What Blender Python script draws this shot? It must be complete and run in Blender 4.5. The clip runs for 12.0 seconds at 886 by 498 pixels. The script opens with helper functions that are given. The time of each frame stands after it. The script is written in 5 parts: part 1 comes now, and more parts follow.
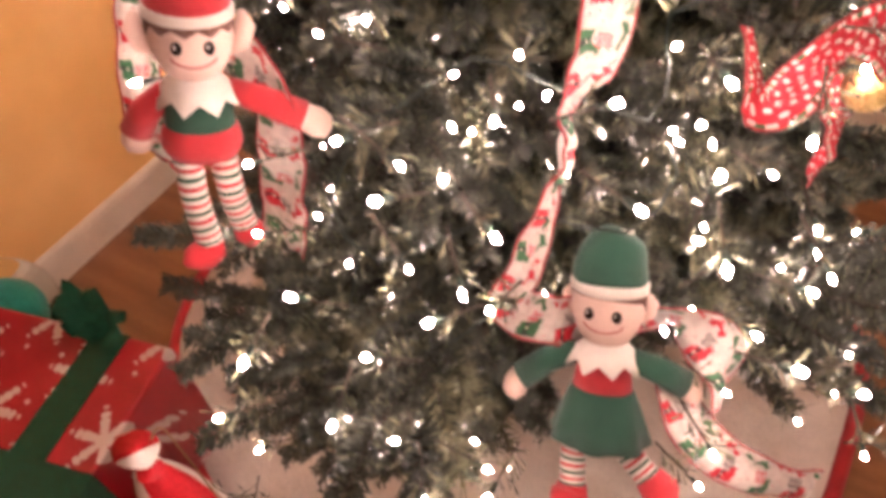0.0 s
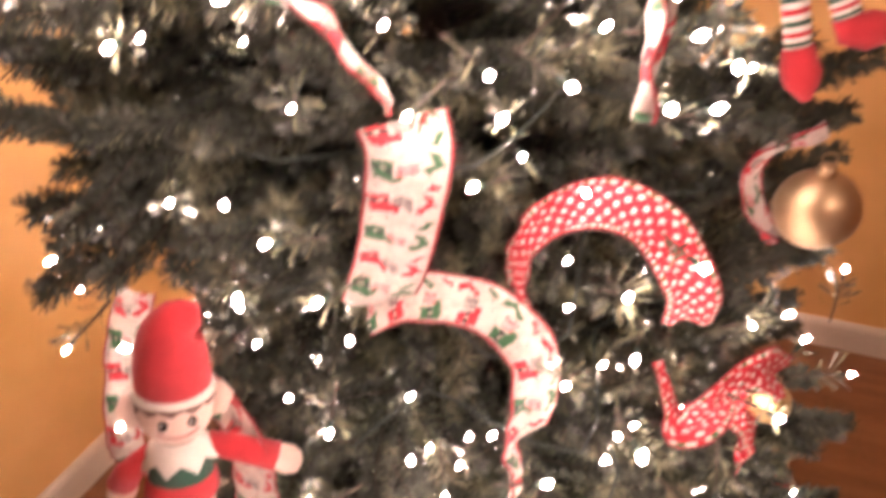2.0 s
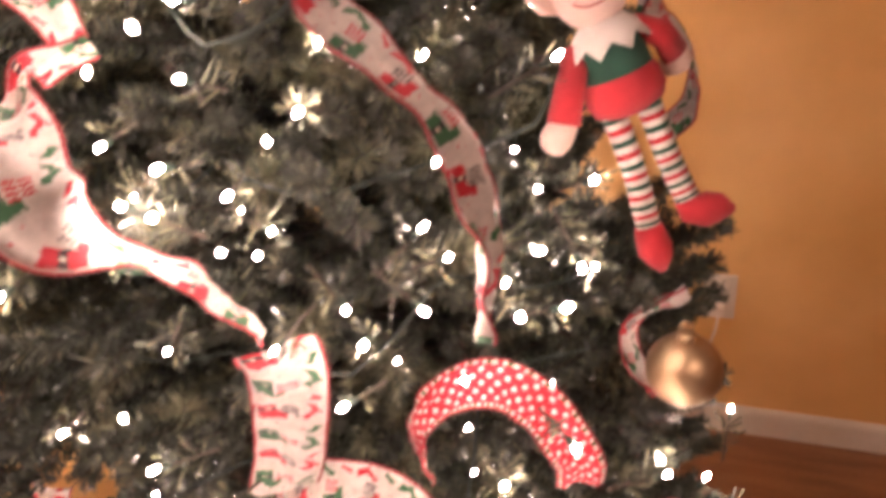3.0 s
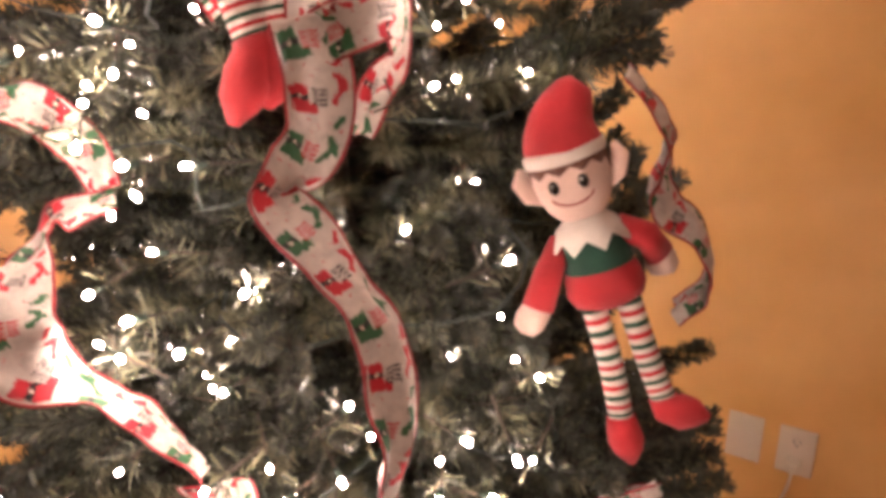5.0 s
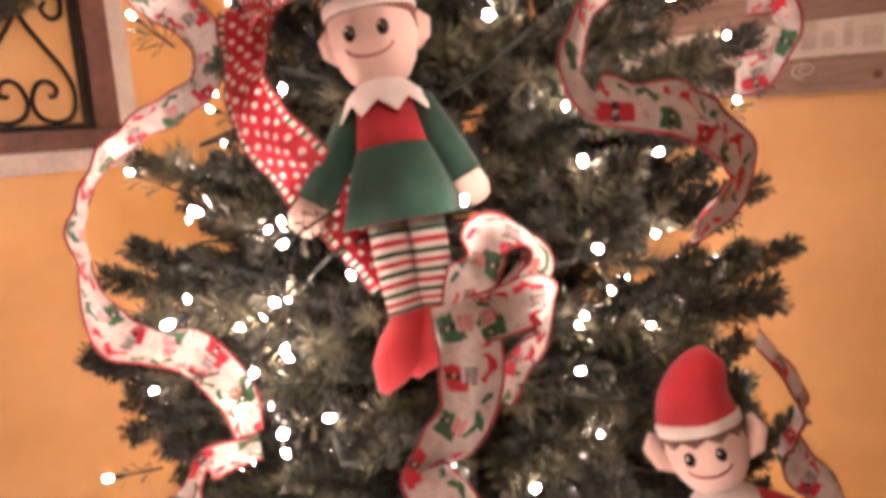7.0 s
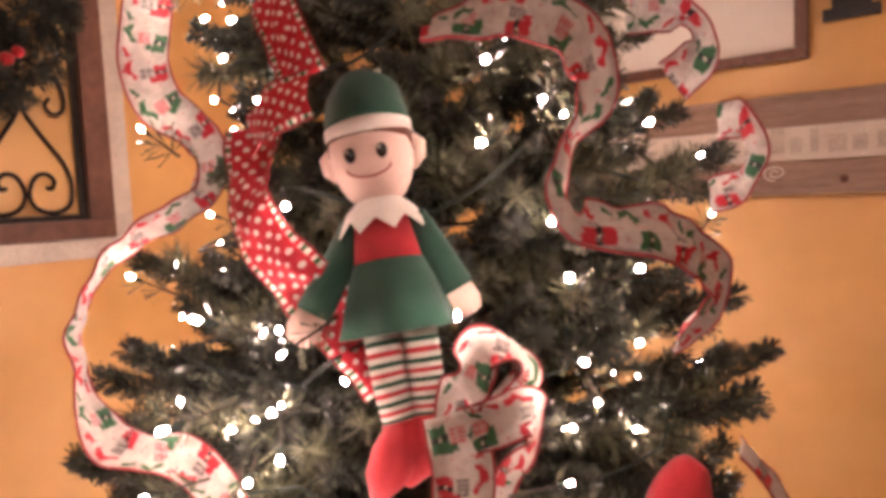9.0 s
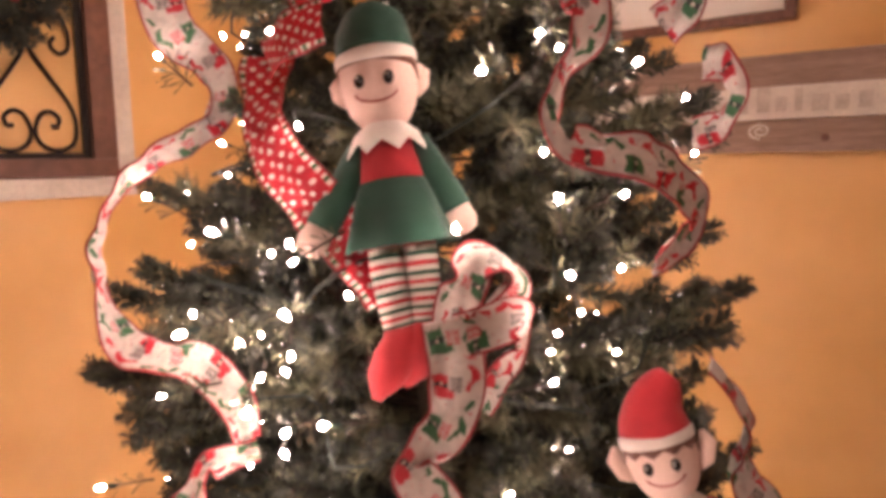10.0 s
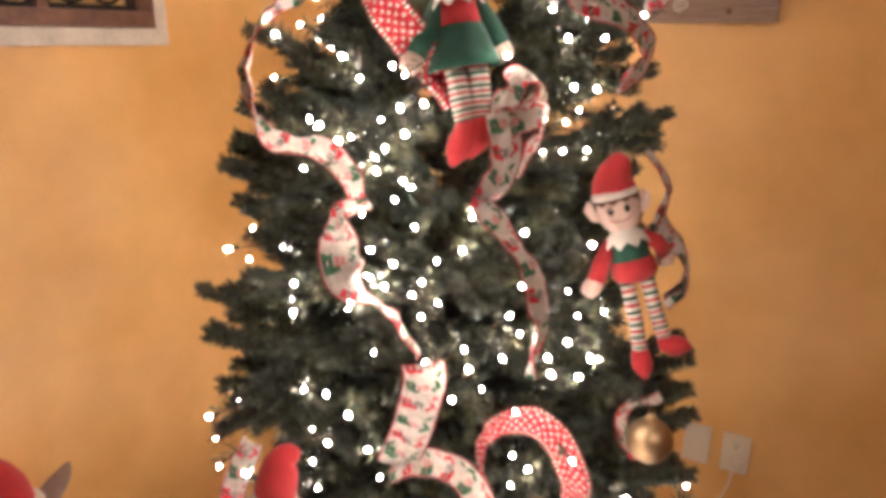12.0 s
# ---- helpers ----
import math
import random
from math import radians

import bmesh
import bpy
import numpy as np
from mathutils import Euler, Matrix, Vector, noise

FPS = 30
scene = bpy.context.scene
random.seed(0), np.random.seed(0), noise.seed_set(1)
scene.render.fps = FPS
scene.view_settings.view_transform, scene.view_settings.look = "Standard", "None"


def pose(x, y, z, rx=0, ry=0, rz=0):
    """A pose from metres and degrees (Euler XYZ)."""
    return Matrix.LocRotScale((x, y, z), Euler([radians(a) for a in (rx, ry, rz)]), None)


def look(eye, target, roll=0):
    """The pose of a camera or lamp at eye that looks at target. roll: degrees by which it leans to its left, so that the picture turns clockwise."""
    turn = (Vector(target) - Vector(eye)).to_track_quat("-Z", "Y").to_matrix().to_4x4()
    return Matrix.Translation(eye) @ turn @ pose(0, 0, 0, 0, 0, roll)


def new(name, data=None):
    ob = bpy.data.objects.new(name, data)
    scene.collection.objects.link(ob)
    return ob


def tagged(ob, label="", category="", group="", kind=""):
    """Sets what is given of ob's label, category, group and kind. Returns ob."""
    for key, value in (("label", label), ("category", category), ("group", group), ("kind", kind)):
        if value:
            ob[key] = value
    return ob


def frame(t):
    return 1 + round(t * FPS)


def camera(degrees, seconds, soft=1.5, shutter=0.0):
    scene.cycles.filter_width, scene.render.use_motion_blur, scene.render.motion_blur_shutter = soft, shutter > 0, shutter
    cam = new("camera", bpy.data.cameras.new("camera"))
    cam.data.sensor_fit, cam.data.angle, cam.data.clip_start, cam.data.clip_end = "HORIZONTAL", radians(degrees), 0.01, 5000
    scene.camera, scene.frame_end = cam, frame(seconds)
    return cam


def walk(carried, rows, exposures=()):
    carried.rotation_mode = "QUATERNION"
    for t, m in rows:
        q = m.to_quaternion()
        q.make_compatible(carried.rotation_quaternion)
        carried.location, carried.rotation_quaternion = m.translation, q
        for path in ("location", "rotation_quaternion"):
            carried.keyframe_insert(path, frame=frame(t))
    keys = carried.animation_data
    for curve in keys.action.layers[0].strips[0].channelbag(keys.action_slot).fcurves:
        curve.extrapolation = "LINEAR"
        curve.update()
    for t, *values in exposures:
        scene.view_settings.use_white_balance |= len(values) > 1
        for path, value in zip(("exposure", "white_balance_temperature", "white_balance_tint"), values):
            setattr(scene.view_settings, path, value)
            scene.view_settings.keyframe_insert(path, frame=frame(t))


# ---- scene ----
cam = camera(65.2, 12.0, soft=4.2, shutter=0.5)
PATH = [
    (0, (-0.008, 0.152, 1.169), (-0.709, 1.25, -0.349), -5.5),
    (0.5, (-0.033, 0.159, 1.194), (-0.762, 1.31, -0.27), -5.6),
    (1, (-0.036, 0.168, 1.206), (-0.772, 1.36, -0.222), -5.6),
    (1.5, (-0.038, 0.181, 1.273), (-0.816, 1.484, -0.03), -5.2),
    (2, (-0.005, 0.208, 1.343), (-0.753, 1.644, 0.17), -5.6),
    (2.5, (0.023, 0.227, 1.397), (-0.643, 1.778, 0.324), -7.8),
    (3, (0.067, 0.253, 1.439), (-0.628, 1.853, 0.46), -7.8),
    (3.5, (0.14, 0.313, 1.471), (-0.691, 1.88, 0.548), -4.7),
    (3.7, (0.164, 0.33, 1.479), (-0.72, 1.884, 0.583), -5.0),
    (5.3, (0.198, 0.337, 1.543), (-0.89, 1.834, 0.784), -3.8),
    (5.5, (0.191, 0.329, 1.551), (-0.928, 1.826, 0.838), -3.8),
    (6, (0.172, 0.317, 1.576), (-1.029, 1.79, 0.951), -4.1),
    (6.5, (0.156, 0.314, 1.603), (-1.073, 1.799, 1.071), -3.7),
    (7, (0.15, 0.308, 1.632), (-1.107, 1.817, 1.254), -3.3),
    (7.5, (0.15, 0.301, 1.655), (-1.122, 1.822, 1.39), -3.3),
    (7.7, (0.152, 0.299, 1.661), (-1.123, 1.824, 1.437), -3.2),
    (9.3, (0.162, 0.286, 1.664), (-1.063, 1.859, 1.506), -2.5),
    (9.5, (0.167, 0.284, 1.658), (-1.063, 1.851, 1.483), -2.3),
    (10, (0.183, 0.239, 1.626), (-1.02, 1.818, 1.376), -1.0),
    (10.5, (0.184, 0.121, 1.62), (-0.929, 1.764, 1.368), -0.9),
    (11, (0.18, -0.048, 1.604), (-0.825, 1.657, 1.316), -0.7),
    (11.5, (0.187, -0.138, 1.592), (-0.738, 1.573, 1.126), 0.7),
    (12, (0.257, -0.191, 1.592), (-0.7, 1.465, 1.007), 0.5),
]
walk(cam, [(t, look(eye, target, roll)) for t, eye, target, roll in PATH],
     [(0.0, 0.40, 6200, 29), (0.8, 0.34, 6200, 29), (1.5, 0.18, 6250, 30), (2.0, 0.40, 6200, 29), (3.5, 0.02, 6200, 27), (5.5, -0.04, 6200, 22), (7.0, -0.04, 6250, 30),
      (9.5, -0.10, 6300, 30), (11.0, -0.14, 6050, 20), (12.0, -0.04, 5600, 6)])

# ---------------------------------------------------------------- light
world = bpy.data.worlds.new("world")
scene.world = world
world.use_nodes = True
world.node_tree.nodes["Background"].inputs[0].default_value = (0.30, 0.20, 0.12, 1)
world.node_tree.nodes["Background"].inputs[1].default_value = 0.05


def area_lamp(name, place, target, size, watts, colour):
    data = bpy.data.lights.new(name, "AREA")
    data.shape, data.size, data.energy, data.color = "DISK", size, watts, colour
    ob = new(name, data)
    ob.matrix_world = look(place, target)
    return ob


# added fill, no visible source: stands in for the room's light from above
area_lamp("unseen_fill_lamp", (1.05, -0.35, 2.52), (-0.2, 0.5, 0.9), 0.80, 20.5, (1.0, 0.75, 0.54))


# ---------------------------------------------------------------- materials
def material(name, colour, rough=0.6, metal=0.0):
    m = bpy.data.materials.new(name)
    m.use_nodes = True
    b = m.node_tree.nodes["Principled BSDF"]
    b.inputs["Base Color"].default_value = (*colour, 1)
    b.inputs["Roughness"].default_value = rough
    b.inputs["Metallic"].default_value = metal
    return m


def nd(m, kind, **props):
    n = m.node_tree.nodes.new(kind)
    for k, v in props.items():
        if k == "operation":
            n.operation = v
        elif k == "data_type":
            n.data_type = v
        elif k == "blend_type":
            n.blend_type = v
    return n


def link(m, a, b):
    m.node_tree.links.new(a, b)


def mottled(name, a, b, scale, rough=0.6, metal=0.0, bump=0.0, bump_scale=200.0, fine=None, detail=5.0, stretch=None, rough_var=0.0, span=(0.32, 0.68)):
    """Two-scale variation: large clouds between a and b, fine grain in the relief and the colour."""
    m = material(name, a, rough, metal)
    bsdf = m.node_tree.nodes["Principled BSDF"]
    tc = nd(m, "ShaderNodeTexCoord")
    src = tc.outputs["Object"]
    if stretch:
        mp = nd(m, "ShaderNodeMapping")
        mp.inputs["Scale"].default_value = stretch
        link(m, src, mp.inputs["Vector"])
        src = mp.outputs["Vector"]
    n1 = nd(m, "ShaderNodeTexNoise")
    n1.inputs["Scale"].default_value, n1.inputs["Detail"].default_value = scale, detail
    link(m, src, n1.inputs["Vector"])
    ramp = nd(m, "ShaderNodeValToRGB")
    ramp.color_ramp.elements[0].position, ramp.color_ramp.elements[1].position = span
    ramp.color_ramp.elements[0].color, ramp.color_ramp.elements[1].color = (*a, 1), (*b, 1)
    link(m, n1.outputs["Fac"], ramp.inputs["Fac"])
    n2 = nd(m, "ShaderNodeTexNoise")
    n2.inputs["Scale"].default_value, n2.inputs["Detail"].default_value = bump_scale, 3.0
    link(m, src, n2.inputs["Vector"])
    mix = nd(m, "ShaderNodeMixRGB", blend_type="MULTIPLY")
    mix.inputs["Fac"].default_value = 0.35 if fine is None else fine
    link(m, ramp.outputs["Color"], mix.inputs["Color1"])
    g = nd(m, "ShaderNodeValToRGB")
    g.color_ramp.elements[0].color, g.color_ramp.elements[1].color = (0.45, 0.45, 0.45, 1), (1, 1, 1, 1)
    g.color_ramp.elements[0].position, g.color_ramp.elements[1].position = 0.3, 0.6
    link(m, n2.outputs["Fac"], g.inputs["Fac"])
    link(m, g.outputs["Color"], mix.inputs["Color2"])
    link(m, mix.outputs["Color"], bsdf.inputs["Base Color"])
    if bump:
        bp = nd(m, "ShaderNodeBump")
        bp.inputs["Strength"].default_value, bp.inputs["Distance"].default_value = bump, 0.004
        link(m, n2.outputs["Fac"], bp.inputs["Height"])
        link(m, bp.outputs["Normal"], bsdf.inputs["Normal"])
    if rough_var:
        mr = nd(m, "ShaderNodeMapRange")
        mr.inputs[3].default_value, mr.inputs[4].default_value = rough - rough_var, rough + rough_var
        link(m, n1.outputs["Fac"], mr.inputs[0])
        link(m, mr.outputs[0], bsdf.inputs["Roughness"])
    return m


def glowing(name, colour, strength):
    m = material(name, colour, 0.4)
    b = m.node_tree.nodes["Principled BSDF"]
    b.inputs["Emission Color"].default_value = (*colour, 1)
    b.inputs["Emission Strength"].default_value = strength
    return m


def felt(name, colour, dark=0.7):
    m = mottled(name, tuple(c * dark for c in colour), colour, 30.0, 0.85, bump=0.5, bump_scale=700.0, fine=0.3)
    m.node_tree.nodes["Principled BSDF"].inputs["Sheen Weight"].default_value = 0.12
    return m


PAINT = mottled("ochre_wall_paint", (0.63, 0.330, 0.090), (0.86, 0.492, 0.180), 3.2, 0.36, bump=0.012, bump_scale=25.0, fine=0.04, detail=3.0, rough_var=0.03, span=(0.24, 0.76))
CEIL = mottled("ceiling_white", (0.70, 0.66, 0.60), (0.78, 0.74, 0.68), 4.0, 0.9, bump=0.2)
FLOOR = mottled("brown_floor", (0.20, 0.085, 0.035), (0.30, 0.135, 0.055), 3.0, 0.42, bump=0.12, bump_scale=60.0, fine=0.4, stretch=(1.2, 9.0, 1.0))
SEAM = material("dark_seam", (0.10, 0.045, 0.02), 0.7)
TRIM = mottled("cream_trim_paint", (0.62, 0.52, 0.40), (0.72, 0.62, 0.50), 9.0, 0.45, bump=0.08, fine=0.15)
NEEDLE = mottled("needle_green", (0.041, 0.047, 0.040), (0.112, 0.115, 0.089), 22.0, 0.20, bump=0.0, fine=0.45, bump_scale=300.0)
NEEDLE_B = mottled("needle_olive", (0.095, 0.100, 0.062), (0.200, 0.196, 0.122), 22.0, 0.22, bump=0.0, fine=0.35, bump_scale=300.0)
BARK = mottled("dark_twig", (0.030, 0.022, 0.014), (0.07, 0.05, 0.03), 40.0, 0.8, bump=0.4)
STEEL = mottled("green_steel", (0.02, 0.03, 0.02), (0.04, 0.06, 0.035), 20.0, 0.5)
WIRE = material("green_cable", (0.006, 0.014, 0.008), 0.5)
BULB = glowing("warm_bulb_glass", (1.0, 0.78, 0.59), 445.0)
SOCKET = material("green_socket", (0.006, 0.020, 0.010), 0.5)
RED = felt("red_felt", (0.50, 0.018, 0.024))
GREEN = felt("green_felt", (0.008, 0.066, 0.038))
WHITE = felt("white_plush", (0.68, 0.61, 0.55), 0.82)
SKIN = felt("peach_plush", (0.660, 0.466, 0.390), 0.9)
HAIR = felt("brown_felt", (0.13, 0.045, 0.022))
BLACK = material("black_bead", (0.008, 0.008, 0.008), 0.18)
LIPS = felt("dark_red_thread", (0.35, 0.05, 0.035))
EDGE = mottled("maroon_ribbon_edge", (0.22, 0.012, 0.016), (0.34, 0.02, 0.024), 60.0, 0.6, bump=0.2)
GOLD = mottled("matt_gold", (0.40, 0.27, 0.15), (0.48, 0.33, 0.19), 30.0, 0.40, 0.85, bump=0.06, fine=0.12, rough_var=0.06)
GLITTER_GOLD = mottled("gold_glitter", (0.45, 0.27, 0.08), (0.85, 0.62, 0.28), 260.0, 0.32, 0.85, bump=1.0, bump_scale=500.0, fine=0.5)
BROWN_WOOD = mottled("stained_wood", (0.11, 0.045, 0.028), (0.20, 0.085, 0.050), 10.0, 0.5, bump=0.25, bump_scale=50.0, fine=0.5, stretch=(6.0, 1.0, 1.0))
GREY_WOOD = mottled("weathered_plank", (0.25, 0.155, 0.110), (0.37, 0.245, 0.180), 8.0, 0.75, bump=0.3, bump_scale=40.0, fine=0.45, stretch=(1.0, 6.0, 12.0))
CHALK = mottled("chalky_white_paint", (0.58, 0.50, 0.42), (0.74, 0.65, 0.55), 14.0, 0.7, bump=0.15, fine=0.3)
IRON = mottled("black_iron", (0.014, 0.010, 0.009), (0.030, 0.020, 0.016), 40.0, 0.45, 0.6, bump=0.2)
PAPER = mottled("mat_board", (0.74, 0.68, 0.60), (0.80, 0.74, 0.66), 6.0, 0.8, fine=0.08)
PLATE = material("almond_plastic", (0.66, 0.56, 0.44), 0.35)
SLOT = material("dark_slot", (0.03, 0.022, 0.018), 0.6)
LETTER = mottled("black_painted_wood", (0.010, 0.008, 0.008), (0.022, 0.018, 0.016), 20.0, 0.5, bump=0.15)
PLUSH = mottled("cream_plush", (0.66, 0.58, 0.50), (0.82, 0.75, 0.67), 14.0, 0.95, bump=0.9, bump_scale=260.0, fine=0.3)
GREEN_GLITTER = mottled("green_glitter", (0.002, 0.022, 0.012), (0.020, 0.150, 0.080), 480.0, 0.24, 0.55, bump=0.9, bump_scale=650.0, fine=0.5)
TEAL_GLITTER = mottled("teal_glitter", (0.0, 0.13, 0.10), (0.03, 0.42, 0.33), 350.0, 0.28, 0.4, bump=0.9, bump_scale=600.0, fine=0.5)
GREY_FUR = felt("taupe_plush", (0.34, 0.22, 0.18))
GLASS = material("clear_glass", (0.95, 0.98, 0.96), 0.03)
GLASS.node_tree.nodes["Principled BSDF"].inputs["Transmission Weight"].default_value = 1.0
GLASS.node_tree.nodes["Principled BSDF"].inputs["IOR"].default_value = 1.06


class Print:
    """A printed cloth: shapes laid one over another in the band's own coordinates (metres across, metres along)."""

    def __init__(self, name, base, width, period, rough=0.75, wobble=(40.0, 0.0)):
        self.m = m = material(name, base, rough)
        uv = nd(m, "ShaderNodeUVMap")
        sep = nd(m, "ShaderNodeSeparateXYZ")
        link(m, uv.outputs["UV"], sep.inputs[0])
        wob = nd(m, "ShaderNodeTexNoise")
        wob.inputs["Scale"].default_value, wob.inputs["Detail"].default_value = wobble[0], 2.0
        link(m, uv.outputs["UV"], wob.inputs["Vector"])
        shift = nd(m, "ShaderNodeSeparateXYZ")
        link(m, wob.outputs["Color"], shift.inputs[0])
        self.u = self.math("ADD", self.math("MULTIPLY", sep.outputs[0], width), self.math("MULTIPLY", self.math("SUBTRACT", shift.outputs[0], 0.5), wobble[1]))
        self.along = self.math("ADD", self.math("MULTIPLY", sep.outputs[1], 1.28), self.math("MULTIPLY", self.math("SUBTRACT", shift.outputs[1], 0.5), wobble[1]))
        self.v = self.math("MODULO", self.along, period)
        weave = nd(m, "ShaderNodeTexNoise")
        weave.inputs["Scale"].default_value, weave.inputs["Detail"].default_value = 90.0, 4.0
        tc = nd(m, "ShaderNodeTexCoord")
        link(m, tc.outputs["Object"], weave.inputs["Vector"])
        ramp = nd(m, "ShaderNodeValToRGB")
        ramp.color_ramp.elements[0].color = (*[c * 0.74 for c in base], 1)
        ramp.color_ramp.elements[1].color = (*base, 1)
        ramp.color_ramp.elements[0].position, ramp.color_ramp.elements[1].position = 0.35, 0.6
        link(m, weave.outputs["Fac"], ramp.inputs["Fac"])
        self.top = ramp.outputs["Color"]
        bp = nd(m, "ShaderNodeBump")
        bp.inputs["Strength"].default_value, bp.inputs["Distance"].default_value = 0.35, 0.002
        fine = nd(m, "ShaderNodeTexNoise")
        fine.inputs["Scale"].default_value = 900.0
        link(m, tc.outputs["Object"], fine.inputs["Vector"])
        link(m, fine.outputs["Fac"], bp.inputs["Height"])
        link(m, bp.outputs["Normal"], m.node_tree.nodes["Principled BSDF"].inputs["Normal"])
        m.node_tree.nodes["Principled BSDF"].inputs["Transmission Weight"].default_value = 0.0

    def math(self, op, a, b=None, c=None):
        n = nd(self.m, "ShaderNodeMath", operation=op)
        for i, x in enumerate((a, b, c)):
            if x is None:
                continue
            if isinstance(x, (int, float)):
                n.inputs[i].default_value = x
            else:
                link(self.m, x, n.inputs[i])
        return n.outputs[0]

    def paint(self, mask, colour):
        mix = nd(self.m, "ShaderNodeMixRGB")
        link(self.m, mask, mix.inputs["Fac"])
        link(self.m, self.top, mix.inputs["Color1"])
        mix.inputs["Color2"].default_value = (*colour, 1)
        self.top = mix.outputs["Color"]
        return self

    def box(self, cu, cv, hu, hv, colour, lean=0.0):
        hu, hv = hu * 1.22, hv * 1.18
        du = self.math("SUBTRACT", self.u, cu)
        dv = self.math("SUBTRACT", self.v, cv)
        if lean:
            du = self.math("ADD", du, self.math("MULTIPLY", dv, lean))
        a = self.math("DIVIDE", self.math("ABSOLUTE", du), hu)
        b = self.math("DIVIDE", self.math("ABSOLUTE", dv), hv)
        return self.paint(self.math("LESS_THAN", self.math("MAXIMUM", a, b), 1.0), colour)

    def ring(self, cu, cv, r, w, colour):
        r, w = r * 1.2, w * 1.2
        du = self.math("SUBTRACT", self.u, cu)
        dv = self.math("SUBTRACT", self.v, cv)
        d = self.math("SQRT", self.math("ADD", self.math("MULTIPLY", du, du), self.math("MULTIPLY", dv, dv)))
        return self.paint(self.math("LESS_THAN", self.math("ABSOLUTE", self.math("SUBTRACT", d, r)), w), colour)

    def done(self):
        link(self.m, self.top, self.m.node_tree.nodes["Principled BSDF"].inputs["Base Color"])
        return self.m


def boot_print():
    """Elf boots with belts, ladders of dashes between them and curled stockings, in rows across a white band."""
    p = Print("white_ribbon_with_boot_print", (0.58, 0.51, 0.465), 0.064, 0.104, 0.6, (34.0, 0.011))
    red, green, black, buckle = (0.46, 0.012, 0.024), (0.022, 0.105, 0.040), (0.012, 0.010, 0.012), (0.72, 0.62, 0.50)

    def boot(cu, cv, colour, s):
        p.box(cu, cv - 0.002, 0.0070, 0.0100, colour, 0.15).box(cu + s * 0.0050, cv + 0.0095, 0.0100, 0.0038, colour, 0.1)
        p.box(cu, cv - 0.0015, 0.0072, 0.0022, black).box(cu, cv - 0.0015, 0.0014, 0.0014, buckle)

    def stocking(cu, cv, colour, s):
        p.box(cu, cv - 0.008, 0.0036, 0.0060, colour, 0.5 * s).box(cu + s * 0.0030, cv + 0.002, 0.0030, 0.0050, colour, -0.9 * s)
        p.ring(cu + s * 0.0062, cv + 0.0075, 0.0, 0.0030, colour)

    def ladder(cu, cv, colour, count):
        for k in range(count):
            p.box(cu, cv + 0.0042 * k, 0.0034, 0.0010, colour, 0.25).box(cu + 0.0085, cv + 0.0042 * k, 0.0026, 0.0010, colour, 0.25)

    for row, (colour, marks) in enumerate(((red, black), (green, red))):
        v = 0.026 + 0.052 * row
        boot(0.0520, v, colour, -1)
        ladder(0.0285, v - 0.008, marks, 4)
        stocking(0.0110, v - 0.006, colour, 1)
        p.box(0.0105, v + 0.019, 0.0026, 0.0050, green if row == 0 else red, -0.6)
        for cu, dv in ((0.056, 0.024), (0.044, 0.021), (0.032, 0.026), (0.020, 0.022), (0.008, 0.026), (0.038, -0.020)):
            p.ring(cu, v + dv, 0.0, 0.0008, red)
    return p.done()


def dot_print():
    p = Print("red_ribbon_with_white_dots", (0.60, 0.022, 0.040), 0.064, 0.020)
    for cu, cv in ((0.014, 0.005), (0.032, 0.005), (0.050, 0.005), (0.023, 0.015), (0.041, 0.015)):
        p.ring(cu, cv, 0.0, 0.0027, (0.82, 0.72, 0.68))
    edge = p.math("GREATER_THAN", p.math("ABSOLUTE", p.math("SUBTRACT", p.u, 0.032)), 0.0255)
    p.paint(edge, (0.80, 0.70, 0.64))
    for off, col in ((0.004, (0.50, 0.02, 0.03)), (0.013, (0.03, 0.12, 0.04))):
        d = p.math("ABSOLUTE", p.math("SUBTRACT", p.v, off))
        p.paint(p.math("MULTIPLY", edge, p.math("LESS_THAN", d, 0.0026)), col)
    return p.done()


BOOTS, DOTS = boot_print(), dot_print()

# ---------------------------------------------------------------- mesh tools
def empty(name, place=(0, 0, 0)):
    ob = new(name)
    ob.location = place
    ob.empty_display_size = 0.05
    return ob


def mesh_of(name, bm, mats, smooth=True):
    me = bpy.data.meshes.new(name)
    bm.to_mesh(me)
    bm.free()
    for m in mats if isinstance(mats, (list, tuple)) else [mats]:
        me.materials.append(m)
    if smooth:
        me.polygons.foreach_set("use_smooth", [True] * len(me.polygons))
    return me


def part(name, bm, mats, parent=None, label="", smooth=False):
    ob = new(name, bm if isinstance(bm, bpy.types.Mesh) else mesh_of(name, bm, mats, smooth))
    if parent:
        ob.parent = parent
    if label:
        ob["label"] = label
    return ob


def block(bm, lo, hi, bevel=0.0, mat=0):
    c = [(a + b) / 2 for a, b in zip(lo, hi)]
    s = [abs(b - a) for a, b in zip(lo, hi)]
    g = bmesh.ops.create_cube(bm, size=1.0, matrix=Matrix.Translation(c) @ Matrix.Diagonal((*s, 1)))
    vs = g["verts"]
    es = list({e for v in vs for e in v.link_edges})
    fs = {f for v in vs for f in v.link_faces}
    for f in fs:
        f.material_index = mat
    if bevel:
        r = bmesh.ops.bevel(bm, geom=es, offset=bevel, segments=2, affect="EDGES", profile=0.6)
        for f in r["faces"]:
            f.material_index = mat
    return bm


def boxed(lo, hi, bevel=0.0):
    return block(bmesh.new(), lo, hi, bevel)


